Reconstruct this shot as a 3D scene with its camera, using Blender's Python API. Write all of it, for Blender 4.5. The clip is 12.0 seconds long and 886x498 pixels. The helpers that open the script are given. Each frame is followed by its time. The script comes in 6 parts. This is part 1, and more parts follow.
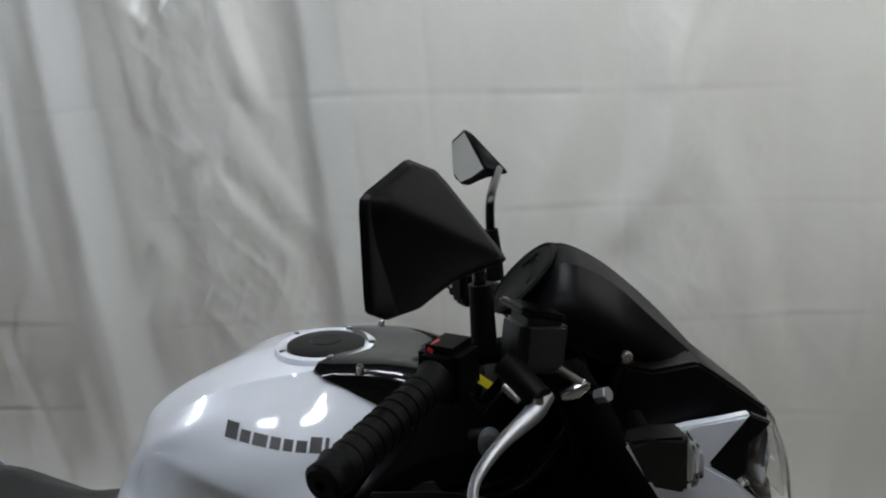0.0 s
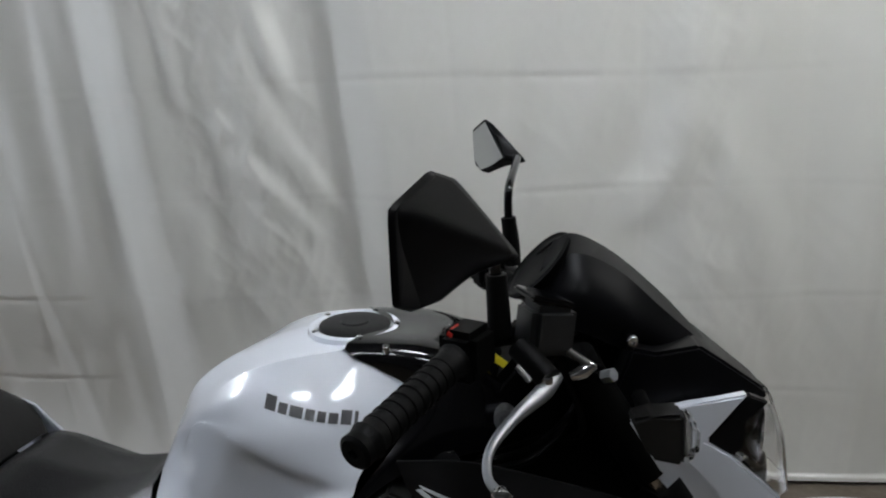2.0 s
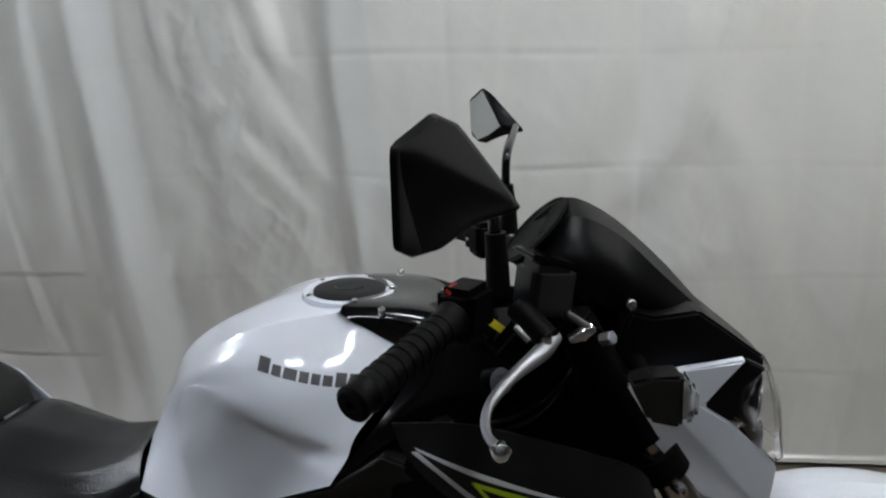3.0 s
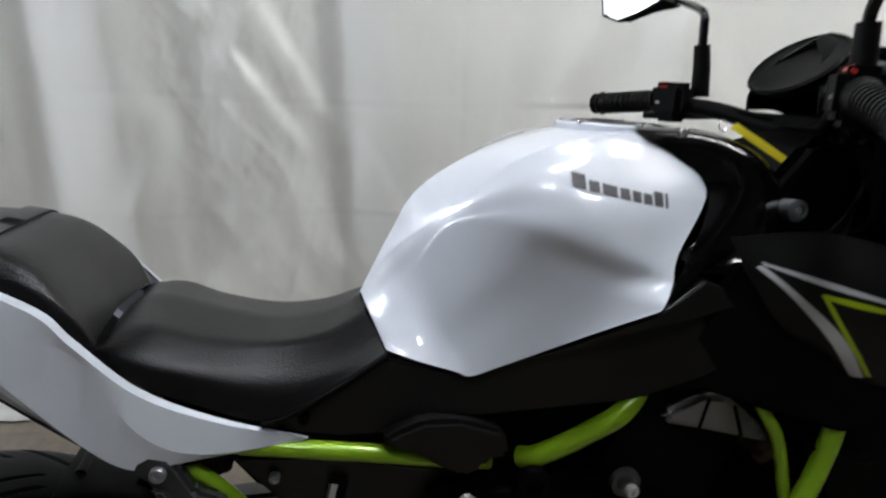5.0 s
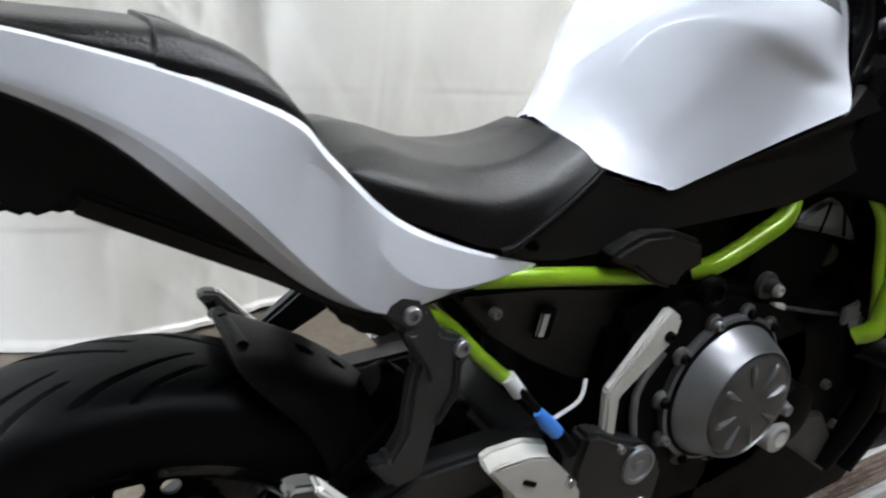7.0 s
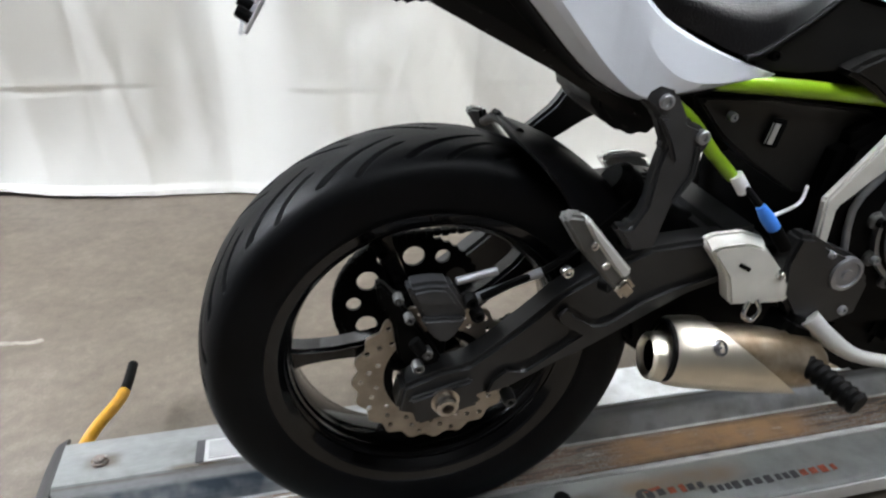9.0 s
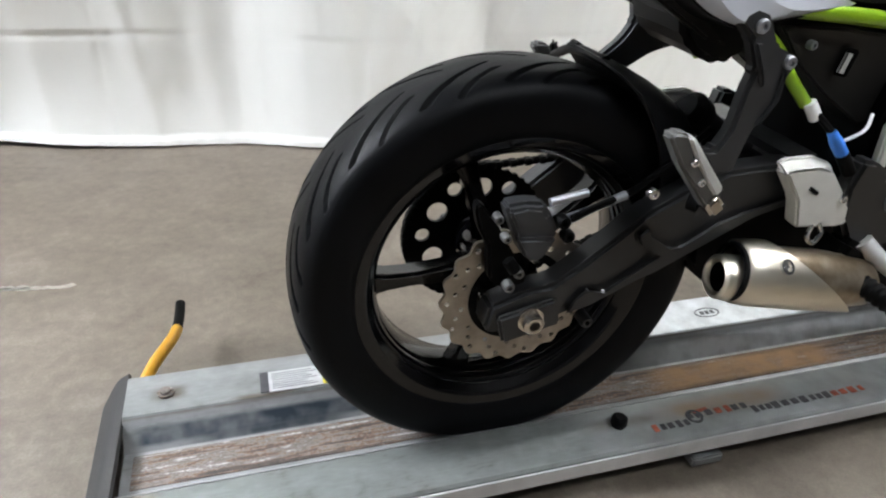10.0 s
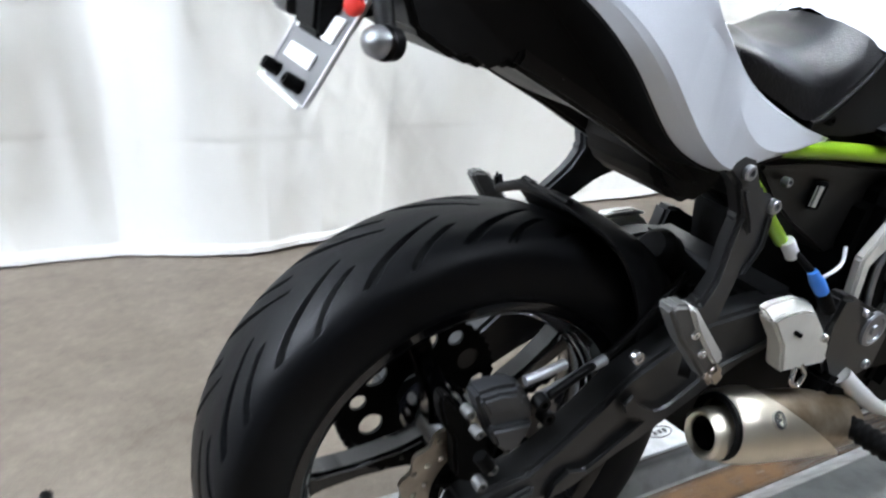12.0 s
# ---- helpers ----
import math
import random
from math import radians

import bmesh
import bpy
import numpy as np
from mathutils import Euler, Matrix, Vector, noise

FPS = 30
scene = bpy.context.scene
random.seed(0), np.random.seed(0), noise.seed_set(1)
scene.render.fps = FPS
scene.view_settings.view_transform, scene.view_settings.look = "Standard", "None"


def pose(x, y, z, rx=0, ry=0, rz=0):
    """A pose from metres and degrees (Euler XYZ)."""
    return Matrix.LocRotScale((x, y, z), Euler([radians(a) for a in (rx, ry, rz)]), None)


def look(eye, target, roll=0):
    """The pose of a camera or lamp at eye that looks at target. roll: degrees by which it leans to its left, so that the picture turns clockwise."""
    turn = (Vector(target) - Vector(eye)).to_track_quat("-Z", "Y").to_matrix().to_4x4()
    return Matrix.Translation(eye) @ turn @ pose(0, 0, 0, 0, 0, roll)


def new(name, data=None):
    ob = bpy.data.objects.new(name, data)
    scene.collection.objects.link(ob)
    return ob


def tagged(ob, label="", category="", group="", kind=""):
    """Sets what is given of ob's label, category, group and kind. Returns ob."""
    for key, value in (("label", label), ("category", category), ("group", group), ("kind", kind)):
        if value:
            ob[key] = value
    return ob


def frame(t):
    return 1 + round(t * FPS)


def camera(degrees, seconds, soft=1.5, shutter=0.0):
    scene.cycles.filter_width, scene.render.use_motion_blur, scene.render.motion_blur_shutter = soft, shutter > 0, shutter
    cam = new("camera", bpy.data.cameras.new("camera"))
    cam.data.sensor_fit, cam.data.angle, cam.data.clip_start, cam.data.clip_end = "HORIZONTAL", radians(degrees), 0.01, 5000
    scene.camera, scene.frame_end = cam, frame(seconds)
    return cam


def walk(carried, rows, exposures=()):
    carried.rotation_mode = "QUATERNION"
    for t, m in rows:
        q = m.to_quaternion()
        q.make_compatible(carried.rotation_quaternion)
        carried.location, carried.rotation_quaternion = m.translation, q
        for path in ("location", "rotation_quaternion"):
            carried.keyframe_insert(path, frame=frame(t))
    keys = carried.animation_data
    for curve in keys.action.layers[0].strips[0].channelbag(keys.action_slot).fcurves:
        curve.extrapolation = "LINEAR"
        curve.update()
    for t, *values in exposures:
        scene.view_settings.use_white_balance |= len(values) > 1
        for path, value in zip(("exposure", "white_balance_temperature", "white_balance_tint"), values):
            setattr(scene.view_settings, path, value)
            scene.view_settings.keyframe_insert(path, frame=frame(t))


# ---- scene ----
cam = camera(67.4, 12.0, 2.1, 0.3)
PATH = [
    (0, (0.935, -0.781, 1.351), (0.817, 1.177, 0.96), -2.0),
    (0.5, (0.934, -0.786, 1.355), (0.812, 1.171, 0.962), -1.9),
    (1, (0.931, -0.798, 1.359), (0.802, 1.155, 0.946), -1.7),
    (1.5, (0.939, -0.827, 1.37), (0.795, 1.119, 0.935), -2.7),
    (2, (0.943, -0.835, 1.383), (0.754, 1.1, 0.915), -2.2),
    (2.5, (0.941, -0.833, 1.379), (0.733, 1.098, 0.902), -2.6),
    (4.3, (0.662, -0.83, 1.194), (0.795, 1.082, 0.624), 1.8),
    (4.5, (0.543, -0.83, 1.173), (0.76, 1.095, 0.676), 0.4),
    (4.7, (0.458, -0.826, 1.156), (0.759, 1.1, 0.711), 2.4),
    (5, (0.403, -0.776, 1.114), (0.747, 1.137, 0.641), 2.3),
    (5.5, (0.316, -0.639, 1.062), (0.705, 1.216, 0.425), -3.6),
    (6, (0.232, -0.635, 1.041), (1.123, 1.064, 0.478), 2.5),
    (6.5, (0.081, -0.64, 1.012), (1.084, 0.981, 0.405), 3.0),
    (7, (-0.004, -0.607, 0.982), (0.929, 1.019, 0.285), 4.1),
    (7.5, (-0.071, -0.618, 0.974), (0.725, 1.066, 0.245), 2.7),
    (7.7, (-0.1, -0.622, 0.96), (0.644, 1.079, 0.217), 2.1),
    (9.3, (-0.209, -0.788, 0.910), (0.199, 0.899, -0.084), 1.8),
    (9.5, (-0.252, -0.787, 0.897), (0.213, 0.877, -0.11), 2.0),
    (9.8, (-0.312, -0.787, 0.88), (0.204, 0.857, -0.136), 2.6),
    (10, (-0.337, -0.786, 0.88), (0.19, 0.843, -0.154), 3.4),
    (10.5, (-0.364, -0.785, 0.875), (0.162, 0.836, -0.171), 4.5),
    (11, (-0.354, -0.763, 0.885), (0.205, 0.897, -0.081), 4.5),
    (11.5, (-0.364, -0.719, 0.902), (0.269, 0.957, 0.013), 5.0),
    (11.7, (-0.361, -0.678, 0.922), (0.33, 0.972, 0.029), 5.5),
    (12, (-0.335, -0.573, 0.921), (0.516, 1.02, 0.062), 4.5),
]
EXPOSURES = [(0, 0.52, 6340, 10), (2.5, 0.52, 6340, 10), (4.5, 1.03, 6360, 10), (5.5, 1.08, 6400, 10), (6.5, 1.52, 6330, 10), (7.5, 2.12, 6370, 10), (9.5, 2.25, 6400, 10), (10.5, 2.30, 6330, 10), (11.5, 2.42, 6090, 10), (12, 2.48, 6030, 10)]
walk(cam, [(t, look(eye, target, roll)) for t, eye, target, roll in PATH], EXPOSURES)

# ---- world and lamps ----
world = bpy.data.worlds.new("world")
scene.world = world
world.use_nodes = True
world.node_tree.nodes["Background"].inputs[0].default_value = (0.9, 0.95, 1.0, 1)
world.node_tree.nodes["Background"].inputs[1].default_value = 0.05
LAMP = 44.0


# ---- materials ----
def material(name, color, rough=0.5, metal=0.0, vary=0.12, scale=12.0, bump=0.0, fine=300.0, coat=0.0, rvary=0.12, stretch=(1, 1, 1), second=None, amount=0.5, spec=0.5):
    """Principled material with colour and roughness variation at two scales and a fine bump."""
    m = bpy.data.materials.new(name)
    m.use_nodes = True
    nt = m.node_tree
    b = nt.nodes["Principled BSDF"]
    tc = nt.nodes.new("ShaderNodeTexCoord")
    mp = nt.nodes.new("ShaderNodeMapping")
    mp.inputs["Scale"].default_value = stretch
    nt.links.new(tc.outputs["Object"], mp.inputs[0])
    n1 = nt.nodes.new("ShaderNodeTexNoise")
    n1.inputs["Scale"].default_value = scale
    n1.inputs["Detail"].default_value = 6
    nt.links.new(mp.outputs[0], n1.inputs[0])
    ramp = nt.nodes.new("ShaderNodeValToRGB")
    lo = [max(0, c * (1 - vary)) for c in color]
    hi = second or [min(1, c * (1 + vary)) for c in color]
    ramp.color_ramp.elements[0].position, ramp.color_ramp.elements[1].position = 0.35, 0.35 + 0.5 * (1.2 - amount)
    ramp.color_ramp.elements[0].color = (*lo, 1)
    ramp.color_ramp.elements[1].color = (*hi, 1)
    nt.links.new(n1.outputs[0], ramp.inputs[0])
    nt.links.new(ramp.outputs[0], b.inputs["Base Color"])
    n2 = nt.nodes.new("ShaderNodeTexNoise")
    n2.inputs["Scale"].default_value = fine
    n2.inputs["Detail"].default_value = 3
    nt.links.new(mp.outputs[0], n2.inputs[0])
    mr = nt.nodes.new("ShaderNodeMapRange")
    mr.inputs[3].default_value, mr.inputs[4].default_value = max(0.02, rough - rvary), min(1, rough + rvary)
    nt.links.new(n1.outputs[0], mr.inputs[0])
    nt.links.new(mr.outputs[0], b.inputs["Roughness"])
    b.inputs["Metallic"].default_value = metal
    b.inputs["Specular IOR Level"].default_value = spec
    b.inputs["Coat Weight"].default_value = coat
    b.inputs["Coat Roughness"].default_value = 0.04
    if bump:
        bp = nt.nodes.new("ShaderNodeBump")
        bp.inputs["Strength"].default_value = bump
        bp.inputs["Distance"].default_value = 0.002
        nt.links.new(n2.outputs[0], bp.inputs["Height"])
        nt.links.new(bp.outputs[0], b.inputs["Normal"])
    return m


def layered(name, noises, stops, rough=0.5, metal=0.0, bump=0.2, fine=150.0):
    """Several noises of (stretch, scale, weight), added up and coloured by the stops of one ramp."""
    m = bpy.data.materials.new(name)
    m.use_nodes = True
    nt = m.node_tree
    b = nt.nodes["Principled BSDF"]
    tc = nt.nodes.new("ShaderNodeTexCoord")
    total, weights = None, sum(w for _, _, w in noises)
    for k, (stretch, scale, weight) in enumerate(noises):
        mp = nt.nodes.new("ShaderNodeMapping")
        mp.inputs["Scale"].default_value = stretch
        mp.inputs["Location"].default_value = (3.1 * k, 1.7 * k, 0.9 * k)
        nt.links.new(tc.outputs["Object"], mp.inputs[0])
        n = nt.nodes.new("ShaderNodeTexNoise")
        n.inputs["Scale"].default_value = scale
        n.inputs["Detail"].default_value = 5
        n.inputs["Distortion"].default_value = 0.4
        nt.links.new(mp.outputs[0], n.inputs[0])
        ma = nt.nodes.new("ShaderNodeMath")
        ma.operation = "MULTIPLY_ADD"
        ma.inputs[1].default_value = weight / weights
        nt.links.new(n.outputs[0], ma.inputs[0])
        ma.inputs[2].default_value = 0.0
        if total is not None:
            nt.links.new(total, ma.inputs[2])
        total = ma.outputs[0]
    wide = nt.nodes.new("ShaderNodeMapRange")
    wide.inputs[1].default_value, wide.inputs[2].default_value = 0.28, 0.72
    nt.links.new(total, wide.inputs[0])
    ramp = nt.nodes.new("ShaderNodeValToRGB")
    els = ramp.color_ramp.elements
    while len(els) < len(stops):
        els.new(0.5)
    for el, (pos, col) in zip(els, stops):
        el.position = pos
        el.color = (*col, 1)
    nt.links.new(wide.outputs[0], ramp.inputs[0])
    nt.links.new(ramp.outputs[0], b.inputs["Base Color"])
    b.inputs["Roughness"].default_value = rough
    b.inputs["Metallic"].default_value = metal
    bp = nt.nodes.new("ShaderNodeBump")
    bp.inputs["Strength"].default_value = bump
    bp.inputs["Distance"].default_value = 0.003
    nt.links.new(total, bp.inputs["Height"])
    nt.links.new(bp.outputs[0], b.inputs["Normal"])
    return m


def patch(m, lo, hi, soft, color):
    """Mixes a soft-edged patch of one colour into a material, between the corners lo and hi of (x, y)."""
    nt = m.node_tree
    b = nt.nodes["Principled BSDF"]
    src = b.inputs["Base Color"].links[0].from_socket
    tc = nt.nodes.new("ShaderNodeTexCoord")
    wob = nt.nodes.new("ShaderNodeTexNoise")
    wob.inputs["Scale"].default_value = 28
    sep = nt.nodes.new("ShaderNodeSeparateXYZ")
    nt.links.new(tc.outputs["Object"], wob.inputs[0])
    nt.links.new(tc.outputs["Object"], sep.inputs[0])
    value = None
    for axis in (0, 1):
        for edge, sgn in ((lo[axis], 1), (hi[axis], -1)):
            r = nt.nodes.new("ShaderNodeMapRange")
            r.interpolation_type = "SMOOTHSTEP"
            r.inputs[1].default_value, r.inputs[2].default_value = edge, edge + sgn * soft[axis]
            nt.links.new(sep.outputs[axis], r.inputs[0])
            if value is None:
                value = r.outputs[0]
            else:
                mu = nt.nodes.new("ShaderNodeMath")
                mu.operation = "MULTIPLY"
                nt.links.new(value, mu.inputs[0])
                nt.links.new(r.outputs[0], mu.inputs[1])
                value = mu.outputs[0]
    mu = nt.nodes.new("ShaderNodeMath")
    mu.operation = "MULTIPLY"
    mu.use_clamp = True
    up = nt.nodes.new("ShaderNodeMapRange")
    up.inputs[1].default_value, up.inputs[2].default_value, up.inputs[3].default_value, up.inputs[4].default_value = 0.3, 0.6, 0.55, 1.0
    nt.links.new(wob.outputs[0], up.inputs[0])
    nt.links.new(value, mu.inputs[0])
    nt.links.new(up.outputs[0], mu.inputs[1])
    mix = nt.nodes.new("ShaderNodeMix")
    mix.data_type = "RGBA"
    nt.links.new(mu.outputs[0], mix.inputs[0])
    nt.links.new(src, mix.inputs[6])
    mix.inputs[7].default_value = (*color, 1)
    nt.links.new(mix.outputs[2], b.inputs["Base Color"])
    return m


def emitter(name, color, strength):
    m = bpy.data.materials.new(name)
    m.use_nodes = True
    b = m.node_tree.nodes["Principled BSDF"]
    b.inputs["Base Color"].default_value = (*color, 1)
    b.inputs["Emission Color"].default_value = (*color, 1)
    b.inputs["Emission Strength"].default_value = strength
    return m


def glass(name, color, rough=0.03, ior=1.49):
    m = bpy.data.materials.new(name)
    m.use_nodes = True
    b = m.node_tree.nodes["Principled BSDF"]
    b.inputs["Base Color"].default_value = (*color, 1)
    b.inputs["Roughness"].default_value = rough
    b.inputs["Transmission Weight"].default_value = 1
    b.inputs["IOR"].default_value = ior
    return m


WHITE = material("pearl white paint", (0.70, 0.735, 0.80), 0.30, 0, 0.004, 2, 0, 900, 1.0, 0.01)
GLOSS = material("black gloss plastic", (0.0018, 0.0018, 0.0022), 0.14, 0, 0.2, 20, 0, 500, 0.25, 0.04, spec=0.36)
MATT = material("black matt plastic", (0.0060, 0.0060, 0.0063), 0.46, 0, 0.25, 15, 0.12, 900, 0, 0.1, spec=0.24)
PANELP = material("charcoal grained plastic", (0.0065, 0.0062, 0.0057), 0.38, 0, 0.18, 18, 0.18, 1100, 0, 0.08, spec=0.38)
SATIN = material("black satin plastic", (0.0025, 0.0025, 0.003), 0.34, 0, 0.2, 20, 0.03, 500, 0, 0.06, spec=0.09)
DARK = material("black engine plastic", (0.0015, 0.0015, 0.0015), 0.55, 0, 0.3, 20, 0.1, 400, 0, 0.1, spec=0.08)
VINYL = material("black seat vinyl", (0.0050, 0.0047, 0.0054), 0.31, 0, 0.22, 9, 0.45, 380, 0, 0.07, spec=0.37)
HUGM = material("black hugger plastic", (0.0035, 0.0035, 0.0040), 0.46, 0, 0.25, 15, 0.12, 900, 0, 0.1, spec=0.15)
RUBBER = material("tyre rubber", (0.0020, 0.0023, 0.0030), 0.48, 0, 0.35, 14, 0.10, 700, 0, 0.10, spec=0.13)
GRIP = material("grip rubber", (0.002, 0.002, 0.002), 0.5, 0, 0.3, 60, 0.3, 600, 0, 0.1, spec=0.1)
GREEN = material("lime green frame paint", (0.27, 0.47, 0.012), 0.32, 0.15, 0.1, 18, 0.03, 700, 0.5, 0.06)
STEEL = material("brushed steel", (0.80, 0.74, 0.62), 0.36, 1, 0.04, 30, 0.01, 700, 0, 0.03)
CHROME = material("bright metal", (0.75, 0.75, 0.75), 0.18, 1, 0.1, 40, 0, 500, 0, 0.08)
ALLOY = material("cast alloy", (0.36, 0.37, 0.39), 0.42, 0.85, 0.12, 25, 0.12, 700, 0, 0.08)
ALLOYD = material("dark cast alloy", (0.12, 0.12, 0.115), 0.5, 0.6, 0.15, 40, 0.15, 700, 0, 0.08)
ALLOYW = material("pale alloy", (0.60, 0.60, 0.58), 0.42, 0.25, 0.06, 25, 0.05, 700, 0, 0.08)
DISC = material("brake disc steel", (0.36, 0.32, 0.27), 0.34, 0.9, 0.18, 40, 0.1, 900, 0, 0.1)
BRKT = material("charcoal bracket paint", (0.030, 0.031, 0.033), 0.36, 0.0, 0.2, 22, 0.08, 700, 0, 0.1)
ARM = material("dark grey arm paint", (0.014, 0.0145, 0.015), 0.36, 0.0, 0.2, 22, 0.08, 700, 0, 0.1)
FORKGOLD = material("fork tube metal", (0.55, 0.50, 0.44), 0.22, 1, 0.1, 20, 0, 500, 0, 0.05)
REDP = material("red plastic", (0.60, 0.03, 0.02), 0.35, 0, 0.1, 40)
YELLOWP = material("yellow tag", (0.72, 0.60, 0.02), 0.45, 0, 0.08, 40)
ORANGE = material("orange-yellow lever paint", (0.504, 0.251, 0.010), 0.4, 0, 0.15, 40, 0.05)
LIME = material("lime decal", (0.45, 0.62, 0.01), 0.35, 0, 0.05, 40)
DECALW = material("silver white decal", (0.66, 0.68, 0.70), 0.35, 0, 0.05, 40)
DECALG = material("dark grey decal", (0.07, 0.07, 0.075), 0.4, 0.1, 0.2, 60)
BLUE = material("blue plug", (0.05, 0.22, 0.72), 0.4, 0, 0.1, 40)
MIRROR = material("mirror glass", (0.70, 0.72, 0.73), 0.03, 1, 0.0, 5, 0, 10, 0, 0.0)
# Grey base carries the dim reflection on the instrument glass.
METERG = material("instrument glass with painted grey reflection", (0.26, 0.26, 0.27), 0.12, 0, 0.3, 20, 0, 500, 0.6, 0.05)
CLUTCH = material("grey engine cover paint", (0.25, 0.257, 0.270), 0.36, 0.75, 0.08, 25, 0.05, 700, 0, 0.06)
GREYR = material("dusty grey rubber", (0.028, 0.027, 0.026), 0.7, 0, 0.4, 12, 0.2, 200)
PEGM = material("polished peg alloy", (0.62, 0.63, 0.64), 0.26, 0.8, 0.08, 40, 0.03, 500, 0, 0.06)
BRONZE = material("heat-tinted steel", (0.36, 0.27, 0.17), 0.34, 0.9, 0.3, 30, 0.05, 500, 0, 0.1, (1, 1, 1), (0.50, 0.42, 0.32), 0.5)
CALG = material("grey caliper paint", (0.045, 0.047, 0.05), 0.38, 0.3, 0.15, 40, 0.05, 700, 0, 0.08)
IVORY = material("off-white plastic", (0.66, 0.65, 0.60), 0.4, 0, 0.08, 25, 0.03, 700)
# Near-black for the sooty pipe and for shade painted into holes and slots.
SOOTSHADE = material("soot and hole shade", (0.002, 0.002, 0.002), 0.9, 0, 0.3, 60, spec=0.1)
LENS = glass("clear lens", (0.95, 0.95, 0.95))
TINT = glass("smoked lens", (0.35, 0.36, 0.38))
CURTAIN = material("white satin cloth", (0.87, 0.868, 0.825), 0.33, 0, 0.02, 3.0, 0.05, 500, 0, 0.08, spec=0.8)
CURTAIN.node_tree.nodes["Principled BSDF"].inputs["Coat Weight"].default_value = 0.5
CURTAIN.node_tree.nodes["Principled BSDF"].inputs["Coat Roughness"].default_value = 0.3
CONCRETE = layered("concrete floor", [((1, 1, 1), 1.1, 0.9), ((1, 1.6, 1), 7, 0.8), ((1, 1, 1), 42, 0.75), ((1, 1, 1), 210, 0.55)],
                   [(0.22, (0.0794, 0.0634, 0.0466)), (0.40, (0.1077, 0.0882, 0.0664)), (0.52, (0.1225, 0.1006, 0.0770)), (0.64, (0.1414, 0.1176, 0.0913)), (0.82, (0.1818, 0.1569, 0.1273))], 0.55, 0.0, 0.18, 90)
ZINC = layered("worn galvanised steel", [((0.35, 3, 3), 4, 1.0), ((1, 1, 1), 24, 0.8), ((0.5, 2, 2), 90, 0.5)],
               [(0.10, (0.0680, 0.0451, 0.0300)), (0.18, (0.1483, 0.1442, 0.1322)), (0.36, (0.2193, 0.2253, 0.2192)), (0.55, (0.2534, 0.2613, 0.2584)), (0.80, (0.3090, 0.3154, 0.3154))], 0.40, 0.35, 0.06, 200)
TROUGH = layered("blotched galvanised trough, light painted ahead", [((0.35, 3, 3), 4, 1.0), ((1, 1, 1), 24, 0.8), ((0.5, 2, 2), 90, 0.5)],
                 [(0.08, (0.0823, 0.0600, 0.0425)), (0.18, (0.1851, 0.1850, 0.1825)), (0.40, (0.2572, 0.2601, 0.2601)), (0.60, (0.2983, 0.3025, 0.3050)), (0.80, (0.3344, 0.3375, 0.3401))], 0.50, 0.12, 0.06, 200)
# Paler ahead: the lamp light reflected there, put into the steel's colour.
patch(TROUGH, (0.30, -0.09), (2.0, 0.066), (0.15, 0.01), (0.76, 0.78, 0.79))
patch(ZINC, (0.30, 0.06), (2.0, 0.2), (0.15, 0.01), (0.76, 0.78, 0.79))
# Dark blue-grey bands along the trough's far slope, x -0.57 to -0.06.
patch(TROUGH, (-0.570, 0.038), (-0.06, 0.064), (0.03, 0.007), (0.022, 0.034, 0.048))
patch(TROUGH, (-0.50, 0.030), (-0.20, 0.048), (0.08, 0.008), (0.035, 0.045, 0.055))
patch(ZINC, (-0.42, 0.070), (-0.28, 0.088), (0.05, 0.008), (0.10, 0.065, 0.040))
patch(ZINC, (-0.545, 0.095), (-0.47, 0.140), (0.025, 0.018), (0.12, 0.095, 0.075))
patch(TROUGH, (-0.60, 0.068), (2.0, 0.080), (0.02, 0.006), (0.13, 0.10, 0.075))
RAILZ = layered("dirty galvanised rail, light painted ahead", [((0.35, 3, 3), 4, 1.0), ((1, 1, 1), 24, 0.8), ((0.5, 2, 2), 90, 0.5)],
                [(0.10, (0.0618, 0.0421, 0.0281)), (0.18, (0.1236, 0.1236, 0.1123)), (0.36, (0.1769, 0.1881, 0.1797)), (0.55, (0.2022, 0.2162, 0.2078)), (0.80, (0.2527, 0.2668, 0.2611))], 0.42, 0.35, 0.06, 200)
# Near rail paled ahead as well, for the stronger light painted there.
patch(RAILZ, (0.10, -0.18), (2.0, -0.075), (0.12, 0.004), (0.34, 0.355, 0.35))
patch(RAILZ, (0.24, -0.150), (0.56, -0.085), (0.10, 0.03), (0.30, 0.225, 0.155))
patch(RAILZ, (0.12, -0.14), (0.30, -0.10), (0.06, 0.02), (0.17, 0.16, 0.14))
patch(RAILZ, (-0.60, -0.20), (-0.50, -0.07), (0.05, 0.03), (0.25, 0.19, 0.14))
PALEZ = material("galvanised steel with painted highlight", (0.62, 0.63, 0.63), 0.4, 0.4, 0.1, 20, 0.05)
FADED = material("faded red print", (0.42, 0.10, 0.05), 0.55, 0, 0.4, 60)
RUST = layered("rusty peeling steel", [((0.10, 3, 3), 16, 1.0), ((0.22, 2.2, 1), 60, 1.0), ((1, 1, 1), 180, 0.4)],
               [(0.25, (0.045, 0.036, 0.032)), (0.40, (0.095, 0.075, 0.062)), (0.48, (0.17, 0.10, 0.062)), (0.54, (0.24, 0.21, 0.19)), (0.62, (0.13, 0.105, 0.09)), (0.70, (0.30, 0.28, 0.265)), (0.78, (0.55, 0.52, 0.49))], 0.6, 0.15, 0.4, 150)
patch(RUST, (0.30, -0.045), (0.80, 0.03), (0.10, 0.02), (0.36, 0.21, 0.10))
